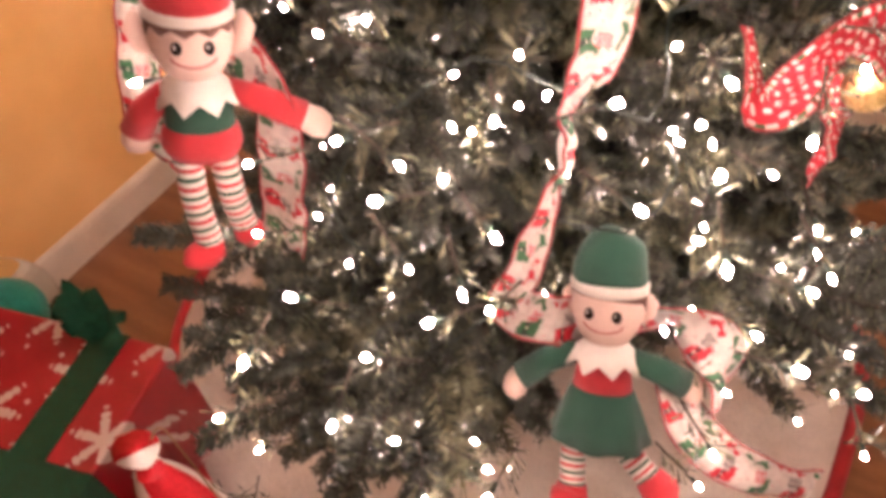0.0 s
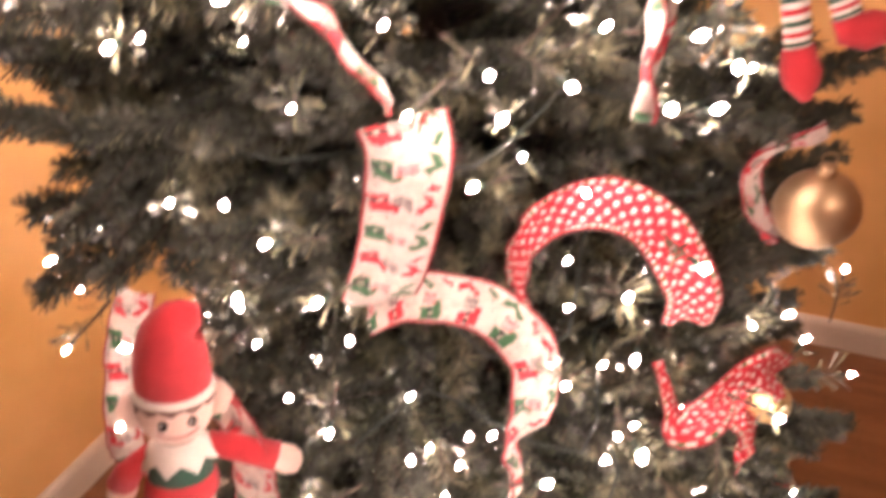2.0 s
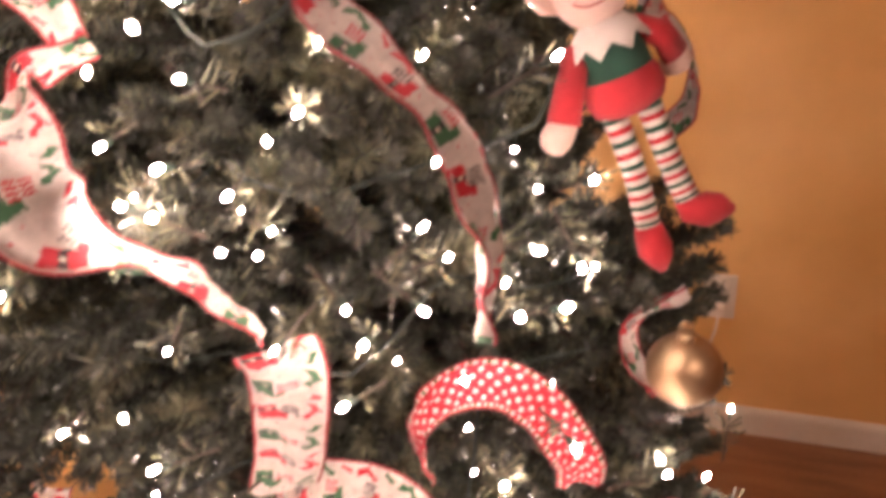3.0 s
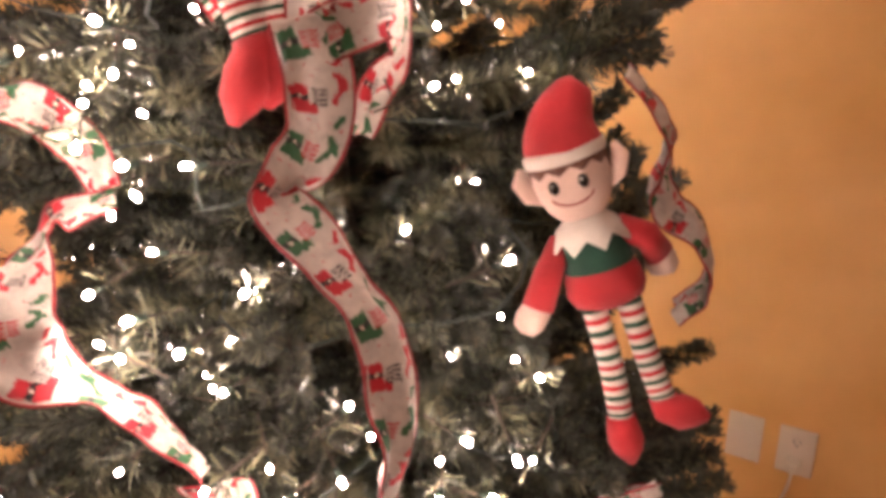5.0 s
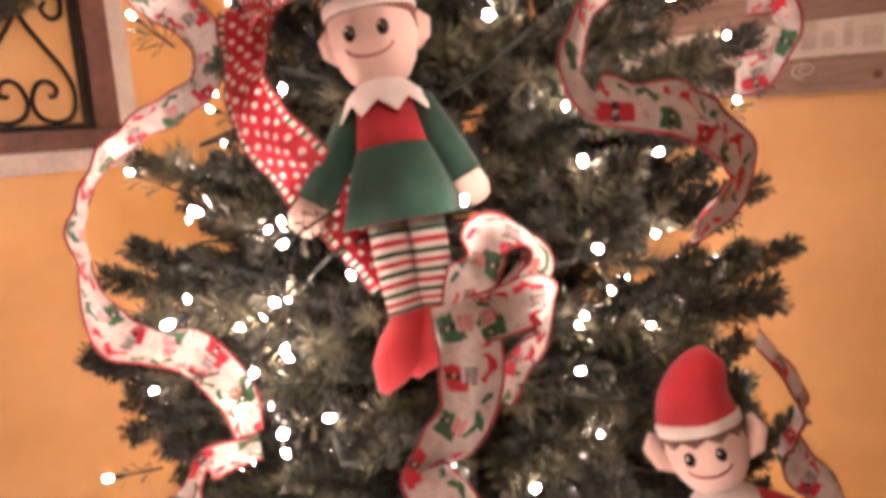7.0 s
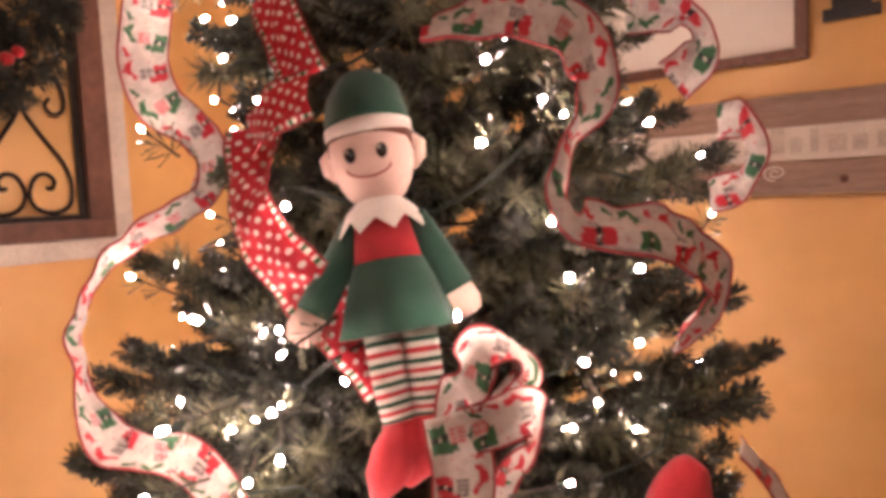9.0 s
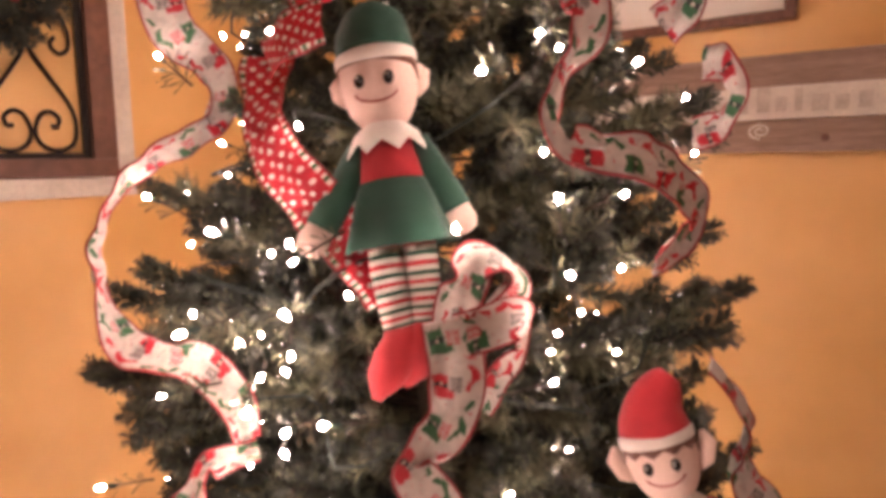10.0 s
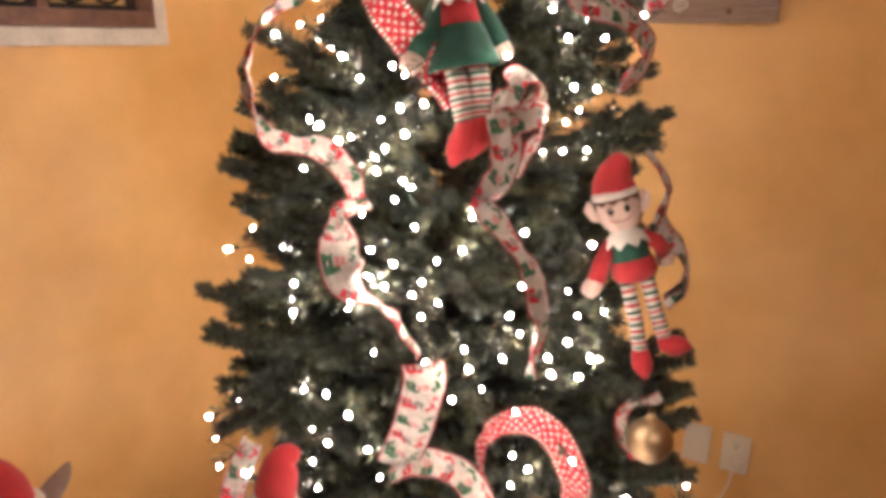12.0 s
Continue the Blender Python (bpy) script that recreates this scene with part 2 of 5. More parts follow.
def ball(bm, place, radii, mat=0, seg=20, rings=14, turn=None):
    m = Matrix.Translation(place) @ (turn.to_4x4() if turn else Matrix.Identity(4)) @ Matrix.Diagonal((*radii, 1))
    g = bmesh.ops.create_uvsphere(bm, u_segments=seg, v_segments=rings, radius=1.0, matrix=m)
    for f in {f for v in g["verts"] for f in v.link_faces}:
        f.material_index = mat
    return g["verts"]


def spline(points, n):
    """Smooth points through the given ones (rows of any length)."""
    p = np.array([points[0], *points, points[-1]], float)
    out = []
    for i in range(1, len(p) - 2):
        a, b, c, d = p[i - 1:i + 3]
        for k in range(n):
            t = k / n
            out.append(0.5 * (2 * b + (c - a) * t + (2 * a - 5 * b + 4 * c - d) * t * t + (3 * b - a - 3 * c + d) * t ** 3))
    out.append(p[-1])
    return np.array(out)


def tube(bm, pts, radii, mats=0, sides=12, flat=1.0, caps=True):
    """A round tube along pts; radii one or one a point; mats one or one a segment."""
    pts = [Vector(p) for p in pts]
    n = len(pts)
    radii = radii if isinstance(radii, (list, tuple, np.ndarray)) else [radii] * n
    side = None
    rings = []
    for i in range(n):
        t = (pts[min(i + 1, n - 1)] - pts[max(i - 1, 0)]).normalized()
        if side is None:
            side = t.orthogonal().normalized() if abs(t.x) > 0.7 else (Vector((1, 0, 0)) - t * t.x).normalized()
        side = (side - t * side.dot(t)).normalized()
        up = t.cross(side)
        rings.append([bm.verts.new(pts[i] + (side * math.cos(a) + up * math.sin(a) * flat) * radii[i]) for a in [2 * math.pi * k / sides for k in range(sides)]])
    for i in range(n - 1):
        mi = mats[i] if isinstance(mats, (list, tuple)) else mats
        for k in range(sides):
            f = bm.faces.new((rings[i][k], rings[i][(k + 1) % sides], rings[i + 1][(k + 1) % sides], rings[i + 1][k]))
            f.material_index = mi
    if caps:
        for ring, i in ((rings[0], 0), (rings[-1], n - 2)):
            f = bm.faces.new(ring)
            f.material_index = mats[i] if isinstance(mats, (list, tuple)) else mats
    return bm


# ---------------------------------------------------------------- room
LW, RW, TOP = -1.28, 1.782, 2.60          # left wall's face, right wall's face, ceiling
EAST, SOUTH = 3.1, -3.0
floor = part("floor", boxed((LW - 0.12, SOUTH - 0.12, -0.10), (EAST + 0.12, RW + 0.12, 0.0)), FLOOR)
tagged(floor, "warm brown wood-look floor", "floor", kind="structure")
ceiling = part("ceiling", boxed((LW - 0.12, SOUTH - 0.12, TOP), (EAST + 0.12, RW + 0.12, TOP + 0.1)), CEIL)
tagged(ceiling, "plain off-white ceiling", "ceiling", kind="structure")
for nm, lo, hi in (("wall_west", (LW - 0.12, SOUTH - 0.12, 0), (LW, RW + 0.12, TOP)), ("wall_north", (LW, RW, 0), (EAST, RW + 0.12, TOP)),
                   ("wall_east", (EAST, SOUTH - 0.12, 0), (EAST + 0.12, RW + 0.12, TOP)), ("wall_south", (LW, SOUTH - 0.12, 0), (EAST, SOUTH, TOP))):
    tagged(part(nm, boxed(lo, hi), PAINT), "ochre yellow wall in satin paint, softly mottled", "wall", kind="structure")


def skirting(name, a, b, inward):
    """A cream skirting board with a small rounded top, from a to b along a wall."""
    prof = [(0, 0), (0.014, 0), (0.014, 0.068), (0.011, 0.079), (0.005, 0.084), (0, 0.085)]
    bm = bmesh.new()
    rows = []
    for p in (a, b):
        rows.append([bm.verts.new((p[0] + inward[0] * d, p[1] + inward[1] * d, z + 0.0005)) for d, z in prof])
    for i in range(len(prof) - 1):
        bm.faces.new((rows[0][i], rows[1][i], rows[1][i + 1], rows[0][i + 1]))
    for r in rows:
        bm.faces.new(r)
    bmesh.ops.recalc_face_normals(bm, faces=bm.faces)
    tagged(part(name, bm, TRIM), "cream painted skirting board along the wall", "baseboard", kind="structure")


skirting("baseboard", (LW, SOUTH), (LW, RW), (1, 0))
skirting("baseboard", (LW + 0.014, RW), (EAST, RW), (0, -1))

# ---------------------------------------------------------------- where the decorations sit on the tree
AXIS = Vector((-0.36, 0.92))


def outer(z, angle=-1.0):
    """The reach of the longest branches at a height; the low ones are shorter at the two sides."""
    if z < 1.0:
        side = min(1.0, max(0.0, (abs((math.degrees(angle) + 65 + 180) % 360 - 180) - 35) / 35))
        full = 0.552 + 0.45 * (0.7 - z) if z < 0.7 else 0.500 - 0.222 * (z - 1.0)
        west = 0.24 * side * max(0.0, math.cos(angle - 3.7)) * min(1.0, max(0.0, (0.85 - z) / 0.2))
        return full * (1 - 0.17 * side * min(1.0, (1.0 - z) / 0.2) - west)
    if z < 1.9:
        return 0.500 - 0.222 * (z - 1.0)
    return max(0.03, 0.285 * (2.38 - z) / 0.48)


# ribbons: stations of x, y, z, the turn of the band about its own line and, where it is gathered, the share of its width
RIBBON_CENTRE = [(-0.172, 0.712, 1.49, 10, 1), (-0.16, 0.707, 1.448, 10, 1), (-0.158, 0.697, 1.412, 15, 1), (-0.165, 0.68, 1.388, 30, 1), (-0.18, 0.662, 1.37, 55, 0.9), (-0.15, 0.664, 1.344, 50, 0.95), (-0.116, 0.666, 1.304, 55, 0.8), (-0.09, 0.664, 1.268, 30, 0.85), (-0.076, 0.65, 1.232, 28, 0.85), (-0.063, 0.632, 1.196, 48, 0.65), (-0.068, 0.62, 1.142, 70, 0.25)]
RIBBON_LOOP_UP = [(-0.174, 0.724, 1.474, 5), (-0.170, 0.716, 1.500, 35), (-0.158, 0.722, 1.520, -30), (-0.160, 0.738, 1.540, 30), (-0.140, 0.758, 1.534, 75), (-0.138, 0.768, 1.510, 20), (-0.150, 0.750, 1.496, 60), (-0.166, 0.752, 1.478, 10)]
RIBBON_LOOP_LOW = [(-0.166, 0.720, 1.474, 10), (-0.140, 0.730, 1.484, 10), (-0.124, 0.754, 1.488, 20), (-0.134, 0.774, 1.460, 50), (-0.150, 0.758, 1.430, 30), (-0.164, 0.744, 1.397, 30)]
RIBBON_LEFT_TOP = [(-0.559, 0.706, 1.894, -75, 1), (-0.56, 0.7, 1.86, -75, 1), (-0.554, 0.691, 1.816, -80, 1), (-0.536, 0.696, 1.772, -90, 1), (-0.526, 0.724, 1.749, -60, 0.85), (-0.517, 0.739, 1.718, -55, 0.85), (-0.501, 0.721, 1.679, -25, 0.8), (-0.516, 0.687, 1.651, -35, 0.75), (-0.535, 0.645, 1.628, -15, 0.78), (-0.539, 0.614, 1.595, -5, 0.85), (-0.542, 0.589, 1.541, -5, 0.88), (-0.532, 0.592, 1.487, -20, 0.88), (-0.494, 0.6, 1.436, -95, 0.9), (-0.44, 0.632, 1.428, -120, 0.85), (-0.4, 0.65, 1.39, -115, 0.75), (-0.385, 0.652, 1.35, -115, 0.5)]
RIBBON_LEFT_LOW = [(-0.352, 0.64, 1.352, -30, 0.35), (-0.377, 0.602, 1.343, -5, 0.45), (-0.367, 0.577, 1.334, 50, 0.45), (-0.33, 0.537, 1.323, 75, 0.85), (-0.313, 0.516, 1.302, 65, 1), (-0.3, 0.517, 1.275, 60, 1), (-0.286, 0.544, 1.241, 115, 0.62), (-0.257, 0.561, 1.214, 95, 0.55), (-0.247, 0.575, 1.182, 105, 0.45), (-0.235, 0.587, 1.145, 105, 0.35)]
RIBBON_DROP = [(-0.225, 0.588, 1.138, 10), (-0.226, 0.594, 1.105, 0), (-0.243, 0.602, 1.050, 0), (-0.268, 0.614, 0.985, 0), (-0.300, 0.624, 0.920, 20)]
RIBBON_SWEEP = [(-0.315, 0.628, 0.902, 40), (-0.262, 0.628, 0.936, 60), (-0.190, 0.627, 0.946, 45), (-0.142, 0.617, 0.916, 15), (-0.136, 0.604, 0.870, 5), (-0.147, 0.604, 0.815, 30),
                (-0.158, 0.614, 0.770, 70), (-0.164, 0.612, 0.715, 60), (-0.170, 0.588, 0.664, 35), (-0.173, 0.560, 0.622, 20), (-0.185, 0.545, 0.585, 0)]
RIBBON_LOW_RIGHT = [(-0.182, 0.542, 0.580, 0), (-0.150, 0.560, 0.548, 20), (-0.085, 0.610, 0.522, 10), (-0.020, 0.624, 0.545, -10), (0.034, 0.612, 0.520, 0), (0.044, 0.590, 0.478, 40)]
RIBBON_LOW_TAIL = [(-0.010, 0.590, 0.500, 10), (0.020, 0.560, 0.468, 10), (0.060, 0.550, 0.442, 20), (0.112, 0.555, 0.420, 10), (0.165, 0.580, 0.402, 0)]
RIBBON_RIGHT_TOP = [(-0.205, 0.742, 1.800, 60), (-0.140, 0.766, 1.806, 30), (-0.103, 0.805, 1.788, 0), (-0.096, 0.826, 1.752, 0), (-0.104, 0.806, 1.712, 40), (-0.108, 0.782, 1.676, 45),
                    (-0.090, 0.768, 1.640, 35), (-0.062, 0.796, 1.632, 40), (-0.040, 0.838, 1.622, 25), (-0.028, 0.890, 1.598, 10), (-0.026, 0.926, 1.562, 0), (-0.055, 0.890, 1.522, 30)]
RIBBON_RIGHT_BACK = [(-0.052, 1.012, 1.725, 10), (-0.026, 1.009, 1.722, 10), (-0.010, 1.007, 1.694, 15), (-0.028, 1.010, 1.662, 20), (-0.062, 1.013, 1.650, 10)]
RIBBON_CROWN = [(-0.140, 1.005, 1.850, 10), (-0.085, 0.995, 1.838, 20), (-0.064, 1.010, 1.800, 30), (-0.099, 1.015, 1.770, 50)]
RIBBON_BESIDE = [(-0.020, 0.955, 1.415, 10), (0.004, 0.968, 1.380, 10), (0.016, 0.980, 1.346, 0), (0.004, 1.000, 1.298, -20), (0.008, 1.020, 1.262, -40), (0.030, 1.035, 1.240, -30),
                 (0.047, 1.040, 1.201, 0), (0.043, 1.050, 1.160, 10), (0.015, 1.050, 1.128, 10)]
RIBBON_UNDER = [(0.056, 0.878, 1.031, 5), (0.024, 0.868, 1.014, 20), (0.003, 0.853, 0.99, -35), (0.011, 0.847, 0.955, -30), (0.037, 0.844, 0.922, 0)]
RIBBON_WEST_A = [(-0.600, 0.600, 0.880, 50), (-0.608, 0.562, 0.815, 50), (-0.611, 0.533, 0.753, 50), (-0.610, 0.513, 0.685, 50), (-0.600, 0.535, 0.610, 40)]
RIBBON_WEST_B = [(-0.490, 0.555, 0.806, 20), (-0.440, 0.535, 0.802, 10), (-0.415, 0.522, 0.762, 0), (-0.426, 0.512, 0.684, 0), (-0.446, 0.505, 0.585, 5)]
DOTTED_CURL = [(-0.19, 0.715, 0.885, 85), (-0.184, 0.7, 0.935, 85), (-0.172, 0.694, 0.978, 90), (-0.14, 0.715, 1.003, 75), (-0.098, 0.722, 1.01, 40), (-0.06, 0.716, 0.995, -10), (-0.036, 0.712, 0.962, -25), (-0.024, 0.716, 0.928, -40), (-0.028, 0.728, 0.892, -40)]
DOTTED_TWIST = [(-0.050, 0.745, 0.815, 20), (-0.028, 0.712, 0.778, 40), (0.000, 0.704, 0.782, 50), (0.014, 0.704, 0.832, 10), (0.042, 0.738, 0.842, 0), (0.070, 0.770, 0.805, 10)]
DOTTED_TAIL = [(0.020, 0.745, 0.788, 30), (0.045, 0.765, 0.745, 10), (0.060, 0.790, 0.690, 5), (0.050, 0.800, 0.640, 20)]
DOTTED_TOP = [(-0.352, 0.700, 1.850, 10), (-0.318, 0.690, 1.800, 0), (-0.300, 0.688, 1.765, 10)]
DOTTED_SIDE = [(-0.372, 0.690, 1.735, 20), (-0.366, 0.680, 1.708, 10), (-0.357, 0.668, 1.668, 0), (-0.332, 0.666, 1.628, 0), (-0.304, 0.684, 1.588, 5), (-0.284, 0.706, 1.556, 20), (-0.268, 0.722, 1.526, 40), (-0.252, 0.730, 1.500, 50)]
DOTTED_KNOT = [(-0.350, 0.668, 1.722, 20), (-0.318, 0.668, 1.742, 20), (-0.284, 0.682, 1.752, 20)]

WHITE_RIBBONS = (RIBBON_CENTRE, RIBBON_LOOP_UP, RIBBON_LOOP_LOW, RIBBON_LEFT_TOP, RIBBON_LEFT_LOW, RIBBON_DROP, RIBBON_SWEEP, RIBBON_LOW_RIGHT, RIBBON_LOW_TAIL,
                 RIBBON_RIGHT_TOP, RIBBON_RIGHT_BACK, RIBBON_CROWN, RIBBON_BESIDE, RIBBON_UNDER, RIBBON_WEST_A, RIBBON_WEST_B)
DOT_RIBBONS = (DOTTED_CURL, DOTTED_TWIST, DOTTED_TAIL, DOTTED_TOP, DOTTED_SIDE, DOTTED_KNOT)
# dolls: face, heading, roll and lean
ELF_LEFT = ((-0.446, 0.486, 0.862), 46, 13, -4)
ELF_LOW = ((-0.091, 0.590, 0.566), 8, -9, -30)
ELF_RIGHT = ((-0.039, 0.878, 1.333), 20, -18, -6)
ELF_TOP = ((-0.267, 0.734, 1.697), 33, -8, -10)
GOLD_BALL = (0.060, 0.810, 0.982)

KEEP_CLEAR = []
for rib in WHITE_RIBBONS + DOT_RIBBONS:
    for row in spline(rib, 2):
        KEEP_CLEAR.append((Vector(row[:3]), 0.050))
for (place, heading, roll, lean), low in ((ELF_LEFT, 0.27), (ELF_LOW, 0.27), (ELF_RIGHT, 0.26), (ELF_TOP, 0.27)):
    body = Matrix.Translation(place) @ pose(0, 0, 0, 0, 0, heading) @ pose(0, 0, 0, 0, roll, 0) @ pose(0, 0, 0, lean, 0, 0)
    for k in range(9):
        KEEP_CLEAR.append((body @ Vector((0, 0, 0.11 - (0.11 + low) * k / 8)), 0.075))
KEEP_CLEAR.append((Vector(GOLD_BALL), 0.06))
DOLL_ROOM = KEEP_CLEAR[-37:]
RIBBON_LINE = [p for p, w in KEEP_CLEAR[:-37]]
for (place, heading, roll, lean), reach in ((ELF_RIGHT, (-0.088, -0.02, -0.125)), (ELF_RIGHT, (-0.05, -0.01, -0.09)), (ELF_TOP, (-0.08, 0, -0.14)), (ELF_TOP, (0.07, 0, -0.14)), (ELF_LEFT, (0.11, 0, -0.09)), (ELF_LOW, (-0.1, 0, -0.11))):
    KEEP_CLEAR.append((Matrix.Translation(place) @ pose(0, 0, 0, 0, 0, heading) @ pose(0, 0, 0, 0, roll, 0) @ pose(0, 0, 0, lean, 0, 0) @ Vector(reach), 0.045))


def room_for(angle, z):
    """How far out a branch that ends at this bearing and height may reach before it pushes into a decoration."""
    best = 9.0
    d = Vector((math.cos(angle), math.sin(angle)))
    for p, w in KEEP_CLEAR:
        q = Vector((p.x - AXIS.x, p.y - AXIS.y))
        along, off = q.dot(d), q.x * d.y - q.y * d.x
        if along > 0 and abs(off) < w + 0.035 and abs(p.z - z) < w + 0.02:
            best = min(best, along - 0.025)
    return best


# ---------------------------------------------------------------- the tree
class Needles:
    """Gathers stems and needles of a branch as plain arrays."""

    def __init__(self, rng):
        self.v, self.f, self.m, self.rng = [], [], [], rng

    def stem(self, a, b, ra, rb):
        i = len(self.v)
        t = (b - a).normalized()
        s = t.orthogonal().normalized()
        u = t.cross(s)
        for p, r in ((a, ra), (b, rb)):
            for k in range(4):
                c = math.pi * k / 2
                self.v.append(p + (s * math.cos(c) + u * math.sin(c)) * r)
        for k in range(4):
            self.f.append((i + k, i + (k + 1) % 4, i + 4 + (k + 1) % 4, i + 4 + k))
            self.m.append(0)

    def twig(self, a, b, start, density, long, olive=0.25):
        """Needles all round a twig from a to b."""
        rng = self.rng
        t = (b - a).normalized()
        s = t.orthogonal().normalized()
        u = t.cross(s)
        length = (b - a).length
        for _ in range(int(length * (1 - start) * density)):
            k = start + (1 - start) * rng.random() ** 0.9
            p = a.lerp(b, k)
            c = rng.random() * 2 * math.pi
            out = s * math.cos(c) + u * math.sin(c)
            fwd = rng.uniform(0.30, 1.05)
            d = (out + t * fwd + Vector((0, 0, 0.10))).normalized()
            ln = long * rng.uniform(0.65, 1.1)
            w = d.cross(Vector((rng.uniform(-1, 1), rng.uniform(-1, 1), rng.uniform(-1, 1)))).normalized() * 0.00145
            i = len(self.v)
            tip = p + d * ln + Vector((0, 0, rng.uniform(-0.003, 0.003)))
            self.v += [p - w, p + w, tip] if long > 0.03 else [p, tip - w * 0.85, tip + w * 0.85]
            self.f.append((i, i + 1, i + 2))
            self.m.append(2 if rng.random() < olive else 1)

    def mesh(self, name):
        me = bpy.data.meshes.new(name)
        me.from_pydata([tuple(p) for p in self.v], [], self.f)
        for m in (BARK, NEEDLE, NEEDLE_B):
            me.materials.append(m)
        me.polygons.foreach_set("material_index", self.m)
        return me


def branch_mesh(length, seed):
    """A bough along +x: a wire stem that lifts towards its end, side twigs in a loose fan, needles all over."""
    rng = random.Random(seed)
    n = Needles(rng)
    lift = rng.uniform(0.02, 0.10) * length
    pts = [Vector((length * k / 6, rng.uniform(-1, 1) * 0.006 * k, lift * (k / 6) ** 2 - 0.012 * math.sin(math.pi * k / 6))) for k in range(7)]
    for k in range(6):
        n.stem(pts[k], pts[k + 1], 0.0030 - 0.0003 * k, 0.0030 - 0.0003 * (k + 1))
        if k >= 2:
            n.twig(pts[k], pts[k + 1], 0.0, 4200 if k < 4 else 6600, 0.021, 0.1)
    end = pts[-1]
    n.twig(end, end + (pts[-1] - pts[-2]).normalized() * 0.022, 0.0, 7500, 0.019, 0.1)
    reach = min(0.16, 0.10 + 0.16 * length)
    count = max(6, int(length * 24))
    for j in range(count):
        k = 0.26 + 0.52 * (j + rng.uniform(0.1, 0.9)) / count
        seg = min(5, int(k * 6))
        base = pts[seg].lerp(pts[seg + 1], k * 6 - seg)
        side = 1 if j % 2 else -1
        a = radians(rng.uniform(20, 46)) * side
        ln = reach * rng.uniform(0.65, 1.05) * (1.12 - 0.45 * k)
        d = Vector((math.cos(a), math.sin(a), rng.uniform(-0.30, 0.45))).normalized()
        mid = base + d * ln * 0.6
        tip = mid + (d + Vector((0.25, 0, 0.18))).normalized() * ln * 0.4
        n.stem(base, mid, 0.0018, 0.0014)
        n.stem(mid, tip, 0.0014, 0.0009)
        if rng.random() < 0.60:
            n.twig(base, mid, 0.10, 4200, 0.0205, 0.08)
            n.twig(mid, tip, 0.0, 6000, 0.0195, 0.08)
        else:
            n.twig(base, mid, 0.10, 1900, 0.032, 0.85)
            n.twig(mid, tip, 0.0, 2300, 0.032, 0.85)
    return n.mesh("branch")


tree = tagged(empty("christmas_tree", (AXIS.x, AXIS.y, 0)), "tall artificial Christmas tree with dark green needles, dressed with lights", "Christmas tree")
bm = bmesh.new()
tube(bm, [(0, 0, 0.02), (0, 0, 1.2), (0, 0, 2.36)], [0.020, 0.017, 0.008], sides=14)
part("trunk", bm, BARK, tree, "dark steel pole", True)
bm = bmesh.new()
for k in range(4):
    a = math.pi / 4 + math.pi * k / 2
    tube(bm, [(0.018 * math.cos(a), 0.018 * math.sin(a), 0.16), (0.10 * math.cos(a), 0.10 * math.sin(a), 0.06), (0.26 * math.cos(a), 0.26 * math.sin(a), 0.022)], 0.010, sides=8)
part("stand", bm, STEEL, tree, "green folding metal stand", True)

BRANCHES = {}
for q in range(11):
    for s in range(2):
        BRANCHES[q, s] = branch_mesh(0.10 + 0.05 * q, 40 + 7 * q + s)
rng = random.Random(11)
N_BRANCH = 298
for k in range(N_BRANCH):
    f = (k + 0.5) / N_BRANCH
    z = 0.26 + 2.06 * (1 - math.sqrt(1 - f * 0.985)) / (1 - math.sqrt(1 - 0.985)) * 1.0
    angle = k * 2.39996 + rng.uniform(-0.25, 0.25)
    reach = outer(z, angle) * rng.uniform(0.72, 1.06)
    rise = radians(rng.uniform(2, 20) + (12 if z > 1.9 else 0))
    limit = min(room_for(angle, z + reach * math.tan(rise)), room_for(angle, z + 0.8 * reach * math.tan(rise)), room_for(angle, z + 0.04))
    reach = max(0.10, min(reach, limit))
    q = max(0, min(10, round((reach - 0.10) / 0.05)))
    ob = new("branch", BRANCHES[q, rng.randrange(2)])
    ob.parent = tree
    sc = reach / (0.10 + 0.05 * q + 0.02)
    ob.matrix_local = Matrix.Translation((0, 0, z)) @ Euler((rng.uniform(-0.5, 0.5), -rise, angle), "XYZ").to_matrix().to_4x4() @ Matrix.Scale(max(0.85, sc), 4)
